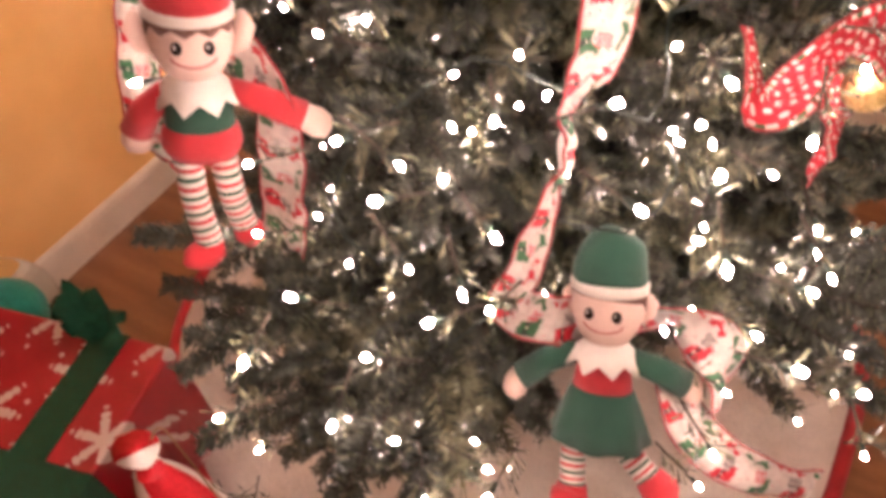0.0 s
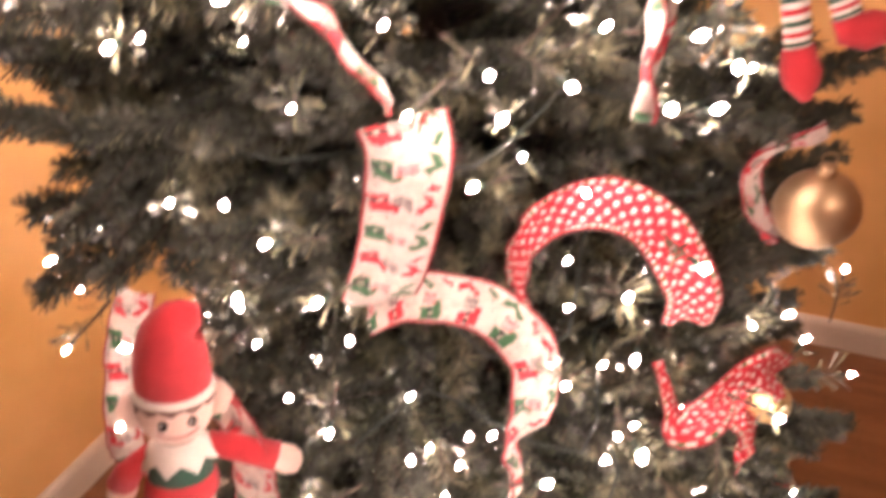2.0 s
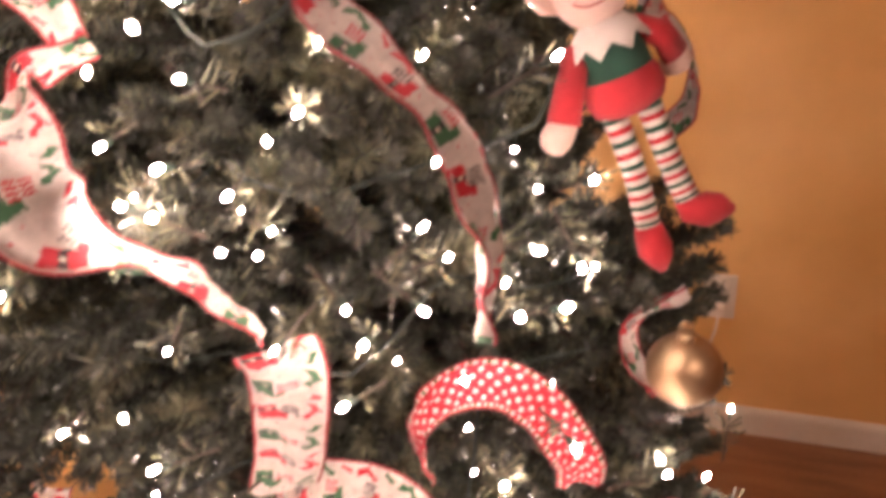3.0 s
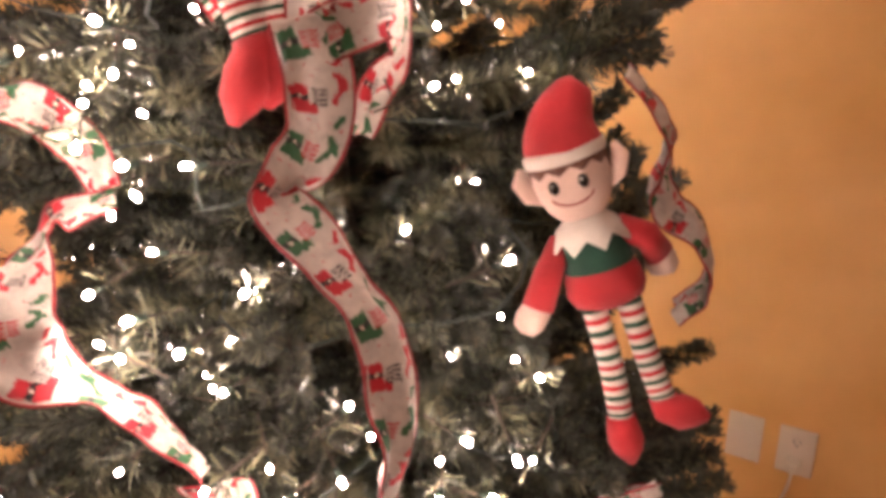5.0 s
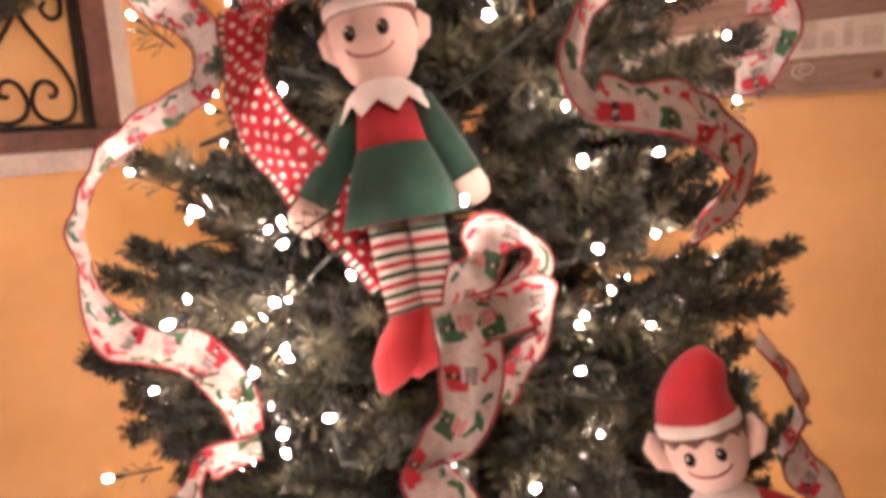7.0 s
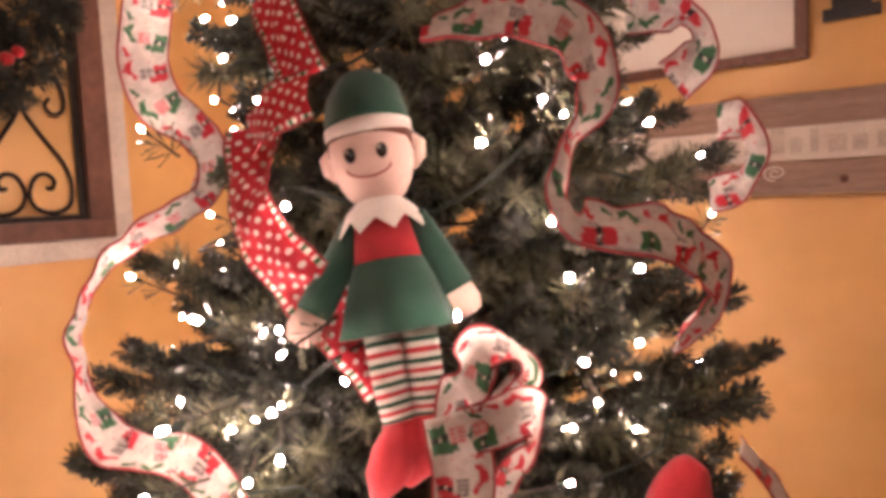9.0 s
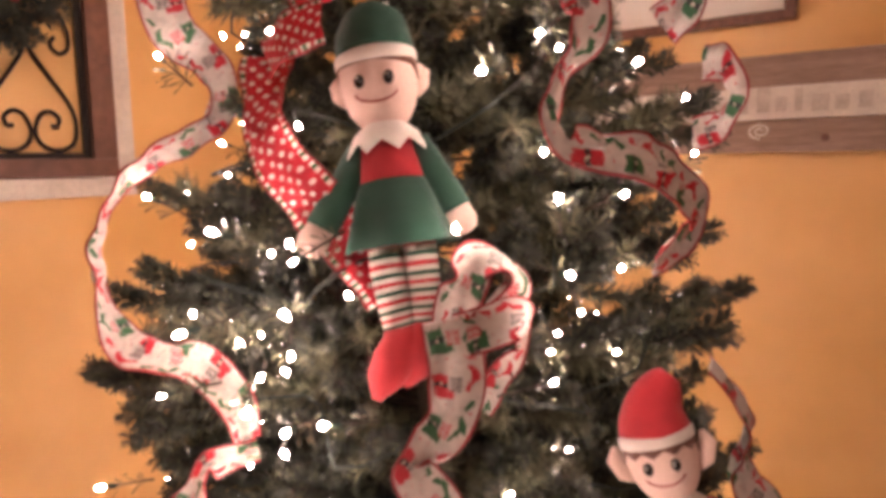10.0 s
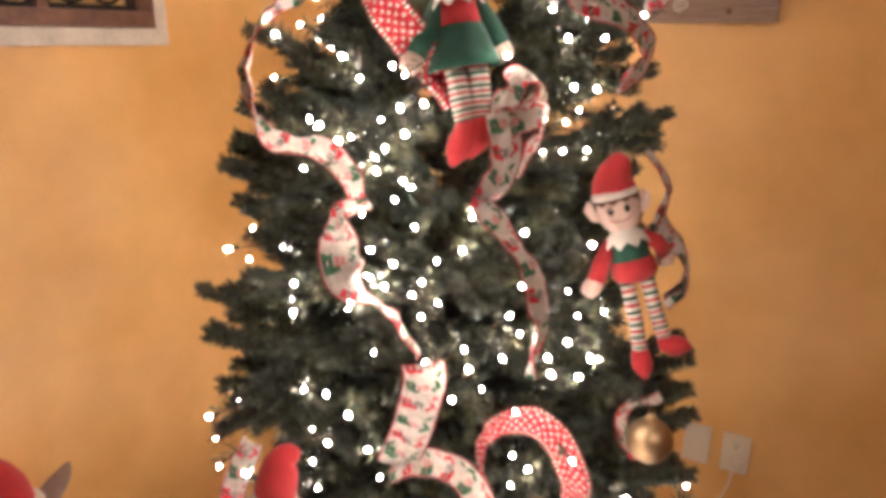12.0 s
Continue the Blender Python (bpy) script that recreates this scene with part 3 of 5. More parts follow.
def boughs(count, z0, z1, seed, near, far, bearing=None, free=False):
    """More boughs, too many to tell apart, joined into one mesh."""
    r_, vs, fs, ms, base = random.Random(seed), [], [], [], 0
    for k in range(count):
        z = z0 + (z1 - z0) * r_.random()
        angle = 2.39996 * k + r_.uniform(-0.3, 0.3)
        if bearing:
            angle = radians(r_.uniform(*bearing))
        rise = radians(r_.uniform(-2, 16))
        reach = outer(z, angle) * r_.uniform(near, far)
        if not free:
            reach = max(0.10, min(reach, room_for(angle, z + reach * math.tan(rise)), room_for(angle, z + 0.03)))
        q = max(0, min(10, round((reach - 0.10) / 0.05)))
        src = BRANCHES[q, k % 2]
        m = Matrix.Translation((0, 0, z)) @ Euler((r_.uniform(-0.5, 0.5), -rise, angle), "XYZ").to_matrix().to_4x4() @ Matrix.Scale(max(0.85, reach / (0.12 + 0.05 * q)), 4)
        co = np.empty(len(src.vertices) * 3)
        src.vertices.foreach_get("co", co)
        co = co.reshape(-1, 3) @ np.array(m.to_3x3()).T + np.array(m.translation)
        vs.append(co)
        fs += [tuple(i + base for i in p.vertices) for p in src.polygons]
        ms += [p.material_index for p in src.polygons]
        base += len(co)
    me = bpy.data.meshes.new("foliage")
    me.from_pydata(np.concatenate(vs).tolist(), [], fs)
    for m in (BARK, NEEDLE, NEEDLE_B):
        me.materials.append(m)
    me.polygons.foreach_set("material_index", ms)
    ob = new("foliage", me)
    ob.parent = tree
    return tagged(ob, "mass of smaller green boughs", kind="stuff")


boughs(128, 0.24, 0.80, 21, 0.66, 1.04)
boughs(70, 0.8, 1.9, 22, 0.55, 0.86)
boughs(16, 0.20, 0.42, 23, 0.62, 0.80, (-92, -66), True)
boughs(6, 1.02, 1.40, 24, 0.92, 1.00, (-136, -116), True)
boughs(7, 0.80, 1.04, 25, 0.90, 0.99, (-10, 14), True)
boughs(7, 0.80, 1.00, 26, 0.86, 0.96, (-136, -113), True)
top = new("branch", BRANCHES[3, 0])
top.parent = tree
top.matrix_local = pose(0, 0, 2.16, 0, -88, 20)

# ---------------------------------------------------------------- string of lights
LIGHTS_LOW = [(-0.503, 0.420, 0.690), (-0.373, 0.426, 0.717), (-0.340, 0.411, 0.656), (-0.351, 0.344, 0.642), (-0.410, 0.322, 0.514), (-0.291, 0.363, 0.538), (-0.235, 0.383, 0.502),
              (-0.147, 0.408, 0.482), (-0.264, 0.410, 0.607), (-0.223, 0.441, 0.847), (-0.253, 0.454, 0.785), (-0.284, 0.459, 0.832), (-0.232, 0.445, 0.724), (-0.168, 0.477, 0.763),
              (-0.187, 0.456, 0.705), (-0.161, 0.461, 0.687), (-0.105, 0.537, 0.865), (-0.090, 0.775, 0.652), (-0.108, 0.879, 0.661), (-0.040, 0.591, 0.869), (0.008, 0.613, 0.780),
              (-0.002, 0.576, 0.706), (0.045, 0.586, 0.615), (0.077, 0.526, 0.665), (0.148, 0.680, 0.511), (0.044, 0.474, 0.581), (0.075, 0.631, 0.644), (-0.477, 0.432, 0.721),
              (-0.207, 0.439, 0.666), (-0.181, 0.510, 0.849), (-0.493, 0.651, 0.788)]
LIGHTS_MID = [(-0.415, 0.548, 1.241), (-0.520, 0.616, 0.986), (-0.635, 0.618, 0.952), (-0.378, 0.511, 1.095), (-0.305, 0.547, 1.237), (-0.282, 0.558, 1.269), (-0.248, 0.629, 1.195),
              (-0.198, 0.562, 1.165), (-0.156, 0.589, 1.185), (-0.112, 0.616, 1.171), (-0.097, 0.638, 1.200), (-0.019, 0.719, 1.154), (-0.055, 0.662, 1.140), (-0.270, 0.538, 1.171),
              (-0.294, 0.512, 1.076), (-0.260, 0.510, 1.034), (-0.158, 0.569, 1.114), (-0.053, 0.628, 0.937), (-0.063, 0.612, 1.010), (-0.018, 0.664, 1.012), (0.135, 0.827, 0.785),
              (0.050, 0.743, 0.814), (-0.095, 0.567, 0.950), (-0.029, 0.693, 1.127), (-0.145, 0.588, 1.156), (0.046, 0.805, 1.088), (0.020, 0.740, 1.041), (0.112, 0.880, 0.874),
              (-0.336, 0.484, 0.969), (-0.328, 0.498, 1.030), (-0.654, 0.566, 0.937)]
LIGHTS_HIGH = [(-0.271, 0.613, 1.498), (-0.262, 0.609, 1.467), (-0.290, 0.675, 1.377), (-0.203, 0.637, 1.480), (-0.437, 0.719, 1.433), (-0.297, 0.589, 1.418), (-0.255, 0.597, 1.404),
               (-0.233, 0.590, 1.344), (-0.290, 0.566, 1.310), (-0.254, 0.571, 1.293), (-0.268, 0.560, 1.263), (-0.216, 0.580, 1.272), (-0.195, 0.583, 1.246), (-0.172, 0.613, 1.316),
               (-0.111, 0.632, 1.224), (-0.155, 0.774, 1.302), (-0.041, 0.749, 1.307), (-0.198, 0.937, 1.403), (-0.077, 0.770, 1.495), (-0.036, 0.900, 1.475), (-0.035, 0.927, 1.427),
               (-0.111, 1.104, 1.450), (-0.086, 0.732, 1.440), (-0.015, 0.753, 1.209), (0.039, 0.940, 1.136), (-0.631, 0.624, 1.240), (-0.504, 0.569, 1.226), (-0.539, 0.533, 1.020),
               (-0.413, 0.538, 1.200), (-0.047, 0.687, 1.182), (-0.009, 0.732, 1.146)]
LIGHTS_TOP = [(-0.246, 0.689, 1.779), (-0.318, 0.657, 1.738), (-0.173, 0.726, 1.724), (-0.159, 0.755, 1.764), (-0.117, 0.968, 1.821), (-0.508, 0.636, 1.591), (-0.126, 0.791, 1.735),
              (-0.117, 0.802, 1.720), (-0.152, 0.740, 1.699), (-0.075, 1.015, 1.687), (-0.063, 1.014, 1.626), (-0.072, 0.839, 1.590), (-0.099, 0.772, 1.587), (-0.088, 0.766, 1.526),
              (-0.042, 0.903, 1.502), (-0.087, 0.746, 1.479), (-0.183, 0.662, 1.529), (-0.268, 0.625, 1.543), (-0.393, 0.596, 1.470), (-0.419, 0.586, 1.407), (-0.506, 0.657, 1.737),
              (-0.287, 0.597, 1.446), (-0.361, 0.615, 1.562), (-0.089, 0.906, 1.715), (-0.137, 0.719, 1.584), (-0.097, 0.800, 1.637), (-0.319, 0.663, 1.767)]
bm = bmesh.new()
bmesh.ops.create_icosphere(bm, subdivisions=2, radius=1.0, matrix=Matrix.Translation((0, 0, 0.006)) @ Matrix.Diagonal((0.0028, 0.0028, 0.0050, 1)))
BULB_MESH = mesh_of("bulb", bm, BULB)
bm = bmesh.new()
tube(bm, [(0, 0, -0.012), (0, 0, -0.005), (0, 0, -0.001)], [0.0024, 0.0034, 0.0030], sides=8)
SOCKET_MESH = mesh_of("socket", bm, SOCKET)
lights = tagged(empty("string_lights", (AXIS.x, AXIS.y, 0.3)), "string of lit warm white mini lights wound round the tree", "string lights")
rng = random.Random(5)
spots = [Vector(p) for p in LIGHTS_LOW + LIGHTS_MID + LIGHTS_HIGH + LIGHTS_TOP]
cord = []
while len(spots) < 276:
    low = len(spots) < 180
    z = rng.uniform(0.30, 0.95) if low else 0.34 + 1.95 * rng.random() ** 1.15
    a = radians(rng.uniform(-140, 0)) if low else rng.uniform(0, 2 * math.pi)
    r = outer(z, a) * (rng.uniform(0.80, 1.0) if low else rng.uniform(0.45, 0.92))
    p = Vector((AXIS.x + r * math.cos(a), AXIS.y + r * math.sin(a), z))
    front = math.cos(a - radians(-62))
    if not low and math.cos(a - radians(15)) > 0.6 and r > 0.72 * outer(z, a):
        continue
    if not low and front > 0.1 and rng.random() < 0.45:
        continue
    if min((p - c).length - w for c, w in DOLL_ROOM) < 0.0:
        continue
    if min((p - s).length for s in spots) > 0.05:
        spots.append(p)
sprig = Needles(random.Random(77))
ROOMWARD = Vector((0.45, -0.87, 0.2)).normalized()
for k, p in enumerate(spots):
    out = Vector((p.x - AXIS.x, p.y - AXIS.y, 0)).normalized()
    if k < 31:
        p = p + (Vector((-0.03, 0.15, 1.15)) - p).normalized() * 0.020
    elif k < 118:
        p = p - (Vector((0.13, 0.25, 1.55)) - p).normalized() * 0.022
    if min((p - c).length for c, w in DOLL_ROOM) < (0.100 if k < 31 else 0.095):
        continue
    if any((p - c).dot(ROOMWARD) > 0 and ((p - c) - ROOMWARD * (p - c).dot(ROOMWARD)).length < 0.055 for c, w in DOLL_ROOM):
        continue
    if min((p - c).length for c in RIBBON_LINE) < 0.024:
        continue
    d = (out + Vector((rng.uniform(-0.9, 0.9), rng.uniform(-0.9, 0.9), rng.uniform(-0.5, 1.0)))).normalized()
    m = Matrix.Translation(p - lights.location) @ d.to_track_quat("Z", "Y").to_matrix().to_4x4() @ Matrix.Scale(rng.uniform(0.62, 1.10), 4)
    b = new("bulb", BULB_MESH)
    b.parent, b.matrix_local = lights, m
    s = new("socket", SOCKET_MESH)
    s.parent = b
    # the sprig that carries the lamp: longer pale needles that fan out behind it
    base = p - Vector((AXIS.x, AXIS.y, 0)) - d * 0.055
    sprig.stem(base, base + d * 0.045, 0.0016, 0.0010)
    sprig.twig(base, base + d * rng.uniform(0.040, 0.056), 0.15, rng.choice((300, 500, 800)), rng.uniform(0.020, 0.033), 0.6)
sp = new("fine_foliage", sprig.mesh("fine_foliage"))
sp.parent = tree
tagged(sp, "pale long-needled sprigs round the lamps", kind="stuff")
# added lamps: those on the far side brighten the walls, those deep inside the needles
vs, fs = [], []
ico = [(v.co * 0.8).copy() for v in BULB_MESH.vertices]
tri = [tuple(p.vertices) for p in BULB_MESH.polygons]
for k in range(370):
    z = 0.34 + 1.85 * rng.random() ** 1.1
    inside = k % 8 < 1 or k >= 290
    if k >= 290:
        z = rng.uniform(0.36, 0.92) if k < 345 else rng.uniform(0.92, 1.5)
    a = radians(rng.uniform(-150, 10)) if inside else radians(rng.uniform(50, 215))
    r = outer(z, a) * (rng.uniform(0.48, 0.76) if inside else rng.uniform(0.72, 0.95))
    p = Vector((r * math.cos(a), r * math.sin(a), z - 0.3))
    if inside and min((p + lights.location - c).length for c, w in DOLL_ROOM) < 0.07:
        continue
    q = Vector((rng.uniform(-1, 1), rng.uniform(-1, 1), rng.uniform(-1, 1))).to_track_quat("Z", "Y")
    base = len(vs)
    vs += [tuple(p + q @ v) for v in ico]
    fs += [tuple(i + base for i in t) for t in tri]
me = bpy.data.meshes.new("fill_bulb_mass")
me.from_pydata(vs, [], fs)
me.materials.append(BULB)
far = new("fill_bulb_mass", me)
far.parent = lights
tagged(far, "added lamps deep in the tree and behind it, to brighten needles and walls", kind="stuff")
bm = bmesh.new()
turns, steps = 13, 30
path = []
for k in range(turns * steps):
    z = 0.36 + 1.92 * k / (turns * steps)
    a = 2 * math.pi * k / steps
    r = outer(z, a) * (0.58 + 0.10 * math.sin(k * 1.7) + 0.05 * math.sin(k * 0.61))
    path.append((r * math.cos(a), r * math.sin(a), z - 0.3 + 0.025 * math.sin(k * 1.13)))
tube(bm, [tuple(p) for p in spline(path, 2)], 0.0017, sides=5)
part("cable", bm, WIRE, lights, "thin dark green cable", True)


# ---------------------------------------------------------------- ribbons
def ribbon(name, stations, cloth, label, width=0.047, seed=0):
    """A wired ribbon: a soft band along the stations with a thin wire bead on each edge."""
    rows = spline(stations, 8)
    n, across = len(rows), 6
    thing = tagged(empty(name, tuple(rows[0][:3])), label, "ribbon", group="ribbons on the tree")
    o = Vector(rows[0][:3])
    me = bpy.data.meshes.new("band")
    bm = bmesh.new()
    uv = bm.loops.layers.uv.new("UVMap")
    grid, run, prev, side0 = [], 0.0, None, None
    left, right = [], []
    for i, row in enumerate(rows):
        p = Vector(row[:3])
        t = Vector(rows[min(i + 1, n - 1)][:3]) - Vector(rows[max(i - 1, 0)][:3])
        t.normalize()
        out = Vector((p.x - AXIS.x, p.y - AXIS.y, 0.0)).normalized()
        out = (out - t * out.dot(t)).normalized()
        w = t.cross(out).normalized()
        if side0 and w.dot(side0) < -0.2:
            w = -w
        side0 = w
        a = radians(row[3])
        nrm = w.cross(t)
        w2 = w * math.cos(a) + nrm * math.sin(a)
        n2 = w2.cross(t)
        if prev:
            run += (p - prev).length
        prev = p
        wide = width * (row[4] if len(row) > 4 else 1.0)
        line = []
        for j in range(across + 1):
            s = j / across - 0.5
            cup = 0.020 * (1 - 4 * s * s) * noise.noise(Vector((run * 9 + seed * 3.1, s * 1.5, seed)))
            rip = 0.0085 * noise.noise(Vector((run * 30, s * 6, seed + 9.0)))
            line.append((bm.verts.new(p - o + w2 * (s * wide) + n2 * (cup + rip)), (j / across, run + seed * 0.043)))
        grid.append(line)
        left.append(line[0][0].co.copy())
        right.append(line[-1][0].co.copy())
    for i in range(n - 1):
        for j in range(across):
            quad = (grid[i][j], grid[i][j + 1], grid[i + 1][j + 1], grid[i + 1][j])
            f = bm.faces.new([q[0] for q in quad])
            for lp, q in zip(f.loops, quad):
                lp[uv].uv = q[1]
    bm.to_mesh(me)
    bm.free()
    me.materials.append(cloth)
    me.polygons.foreach_set("use_smooth", [True] * len(me.polygons))
    band = new("band", me)
    band.parent = thing
    sol = band.modifiers.new("cloth", "SOLIDIFY")
    sol.thickness, sol.offset = 0.0007, 0.0
    for pts in (left, right):
        bm = bmesh.new()
        tube(bm, pts, 0.0013, sides=6)
        part("wired_edge", bm, EDGE, thing, "maroon wired edge", True)
    return thing


for k, st in enumerate(WHITE_RIBBONS):
    ribbon("ribbon", st, BOOTS, "white ribbon printed with red boots, with maroon wired edges", 0.038 if st in (RIBBON_LOOP_UP, RIBBON_LOOP_LOW, RIBBON_RIGHT_BACK, RIBBON_BESIDE) else 0.022 if st is RIBBON_UNDER else 0.062 if st in (RIBBON_LEFT_LOW, RIBBON_DROP, RIBBON_WEST_B, RIBBON_LOW_RIGHT) else 0.044 if st is RIBBON_SWEEP else 0.050, k + 1)
for k, st in enumerate(DOT_RIBBONS):
    ribbon("dotted_ribbon", st, DOTS, "red ribbon with white dots and striped edges", seed=k + 31, width=0.060 if st is DOTTED_SIDE else 0.045 if st is DOTTED_CURL else 0.047)


# ---------------------------------------------------------------- felt dolls
DOLL_MATS = [RED, GREEN, WHITE, SKIN, HAIR, BLACK, LIPS]
R_, G_, W_, S_, H_, B_, L_ = range(7)


def doll(label, place, heading, roll, lean, girl, arms, legs, hat, size=1.0, leg=0.0145):
    """A stuffed felt elf as one plain mesh; its origin is between the eyes and it faces -y."""
    main, second = (G_, R_) if girl else (R_, G_)
    bm = bmesh.new()
    # a padded head that narrows to the chin, with ears
    prof = [(0.034, 0.034), (0.020, 0.0375), (0.004, 0.0375), (-0.010, 0.0355), (-0.022, 0.0315), (-0.032, 0.0255), (-0.039, 0.0180), (-0.044, 0.0080)]
    tube(bm, [(0, 0.004, z) for z, r in prof], [r for z, r in prof], S_, 28, 0.74)
    for s in (-1, 1):
        if girl:
            tube(bm, [(s * 0.033, 0.008, -0.012), (s * 0.039, 0.007, -0.002), (s * 0.041, 0.008, 0.010), (s * 0.038, 0.009, 0.018)], [0.004, 0.008, 0.008, 0.003], S_, 10, 0.5)
        else:
            tube(bm, [(s * 0.030, 0.006, -0.014), (s * 0.041, 0.004, -0.004), (s * 0.048, 0.006, 0.010), (s * 0.045, 0.008, 0.022)], [0.006, 0.012, 0.011, 0.004], S_, 12, 0.5)
        ball(bm, (s * 0.0138, -0.0224, 0.001), (0.0050, 0.0032, 0.0066), B_, 14, 10)
        # the eye's glint, set on as a tiny white bead
        ball(bm, (s * 0.0138 - 0.0014, -0.0254, 0.0034), (0.0013, 0.0007, 0.0015), W_, 8, 6)
    smile = []
    for k in range(11):
        x, z = 0.0200 * math.sin(radians(-80 + 16 * k)), -0.0085 - 0.0105 * math.cos(radians(-80 + 16 * k))
        half = float(np.interp(z, [q[0] for q in prof[::-1]], [q[1] for q in prof[::-1]]))
        smile.append((x, 0.0036 - 0.74 * math.sqrt(max(1e-6, half * half - x * x)), z))
    tube(bm, smile, 0.0010, L_, 6)
    # a flat felt fringe under the brim, with pointed tips
    rows, n = [], 24
    for k in range(n + 1):
        a = radians(-100 + 200 * k / n)
        tip = abs(((k + 1) / 4) % 1 - 0.5) * 2
        low = (0.0165 - 0.0065 * tip if not girl else 0.0185 - 0.006 * max(0.0, math.sin(a)) ** 2) - 0.016 * max(0.0, abs(math.degrees(a)) - 68) / 32
        rows.append([bm.verts.new((q * math.sin(a), 0.004 - 0.745 * q * math.cos(a), z)) for q, z in ((0.0372, 0.027), (0.0384, 0.024), (0.0384, low), (0.0366, low))])
    for p, q in zip(rows, rows[1:]):
        for k in range(3):
            bm.faces.new((p[k], q[k], q[k + 1], p[k + 1])).material_index = H_
    # hat with a white brim
    tube(bm, [(0, 0.004, 0.019), (0, 0.004, 0.0215), (0, 0.004, 0.030), (0, 0.004, 0.034)], [0.0350, 0.0395, 0.0395, 0.0350], W_, 28, 0.80)
    pts = spline([(0, 0.004, 0.028), *hat["line"]], 3)
    rad = np.interp(np.linspace(0, 1, len(pts)), np.linspace(0, 1, len(hat["r"])), hat["r"])
    tube(bm, [tuple(p) for p in pts], list(rad), main, 24, 0.84)
    # body
    if girl:
        tab = Vector(hat["line"][-1]) + Vector((0, -0.006, 0.001))
        tube(bm, [tuple(tab + Vector((-0.009, 0, 0))), tuple(tab), tuple(tab + Vector((0.009, 0, 0)))], 0.0022, W_, 8)
        prof = [(-0.036, 0.018), (-0.044, 0.025), (-0.060, 0.0275), (-0.078, 0.0305), (-0.096, 0.0325)]
        tube(bm, [(0, 0.004, z) for z, r in prof], [r for z, r in prof], second, 24, 0.72)
        n, waist, hem = 40, -0.093, -0.152
        rings = []
        for z, r in ((waist + 0.004, 0.0300), (waist, 0.0340), (-0.110, 0.0405), (-0.130, 0.047), (hem, 0.054), (hem - 0.001, 0.051), (-0.125, 0.042)):
            fold = max(0, (waist - z) / 0.06)
            rings.append([bm.verts.new((r * (1 + 0.07 * fold * math.sin(7 * a)) * math.cos(a), 0.004 + 0.74 * r * (1 + 0.07 * fold * math.sin(7 * a)) * math.sin(a), z)) for a in [2 * math.pi * k / n for k in range(n)]])
        for a, b in zip(rings, rings[1:]):
            for k in range(n):
                bm.faces.new((a[k], a[(k + 1) % n], b[(k + 1) % n], b[k])).material_index = main
        hip = -0.132
    else:
        prof = [(-0.040, 0.018, G_), (-0.047, 0.027, G_), (-0.062, 0.031, G_), (-0.089, 0.0335, R_), (-0.096, 0.0375, R_), (-0.112, 0.0395, R_), (-0.124, 0.034, R_), (-0.131, 0.018, R_)]
        tube(bm, [(0, 0.004, z) for z, r, c in prof], [r for z, r, c in prof], [c for z, r, c in prof[:-1]], 24, 0.74)
        hip = -0.116
    # zigzag collar
    n = 16
    inner = [bm.verts.new((0.020 * math.cos(2 * math.pi * k / n), 0.004 + 0.018 * math.sin(2 * math.pi * k / n), -0.036)) for k in range(n)]
    mid = [bm.verts.new((0.031 * math.cos(2 * math.pi * k / n), 0.004 + 0.026 * math.sin(2 * math.pi * k / n), -0.046)) for k in range(n)]
    rim = [bm.verts.new(((0.041 if k % 2 else 0.035) * math.cos(2 * math.pi * k / n), 0.004 + (0.034 if k % 2 else 0.0300) * math.sin(2 * math.pi * k / n), -0.0655 if k % 2 else -0.053)) for k in range(n)]
    low = [bm.verts.new(v.co * 0.96 + Vector((0, 0, -0.004))) for v in rim]
    for a, b in ((inner, mid), (mid, rim), (rim, low)):
        for k in range(n):
            bm.faces.new((a[k], a[(k + 1) % n], b[(k + 1) % n], b[k])).material_index = W_
    # arms: sleeve and mitten
    for s, (elbow, wrist, tip) in zip((-1, 1), arms):
        sh = (s * 0.027, 0.006, -0.055)
        tube(bm, [sh, elbow, wrist], [0.0125, 0.0150, 0.0165], main, 14, 0.8)
        w, t = Vector(wrist), Vector(tip)
        e = Vector(elbow)
        tube(bm, [tuple(w.lerp(e, 0.1)), tuple(w), tuple(w.lerp(t, 0.55)), tuple(w.lerp(t, 0.9)), tuple(t)], [0.0120, 0.0145, 0.0160, 0.0120, 0.0050], S_, 14, 0.7)
    # legs: striped stockings and pointed felt shoes
    stripe = [W_, R_, W_, G_]
    for s, (knee, ankle, toe) in zip((-1, 1), legs):
        top = (s * 0.017, 0.004, hip)
        pts = spline([top, knee, ankle], 13)
        tube(bm, [tuple(p) for p in pts], leg, [stripe[k % 4] for k in range(len(pts) - 1)], 14, 0.75)
        a, t = Vector(ankle), Vector(toe)
        up = (Vector(knee) - a).normalized()
        tube(bm, [tuple(a + up * 0.004), tuple(a - up * 0.008), tuple(a.lerp(t, 0.35) - up * 0.006), tuple(a.lerp(t, 0.72)), tuple(t)], [v * (1.0 if girl else 0.86) for v in (0.0165, 0.0195, 0.0215, 0.0165, 0.0045)], R_, 16, 0.8)
    bmesh.ops.recalc_face_normals(bm, faces=bm.faces)
    ob = part("elf_doll", bm, DOLL_MATS, smooth=True)
    ob.matrix_world = Matrix.Translation(place) @ pose(0, 0, 0, 0, 0, heading) @ pose(0, 0, 0, 0, roll, 0) @ pose(0, 0, 0, lean, 0, 0) @ Matrix.Scale(size, 4)
    return tagged(ob, label, "elf doll", group="elf dolls on the tree")


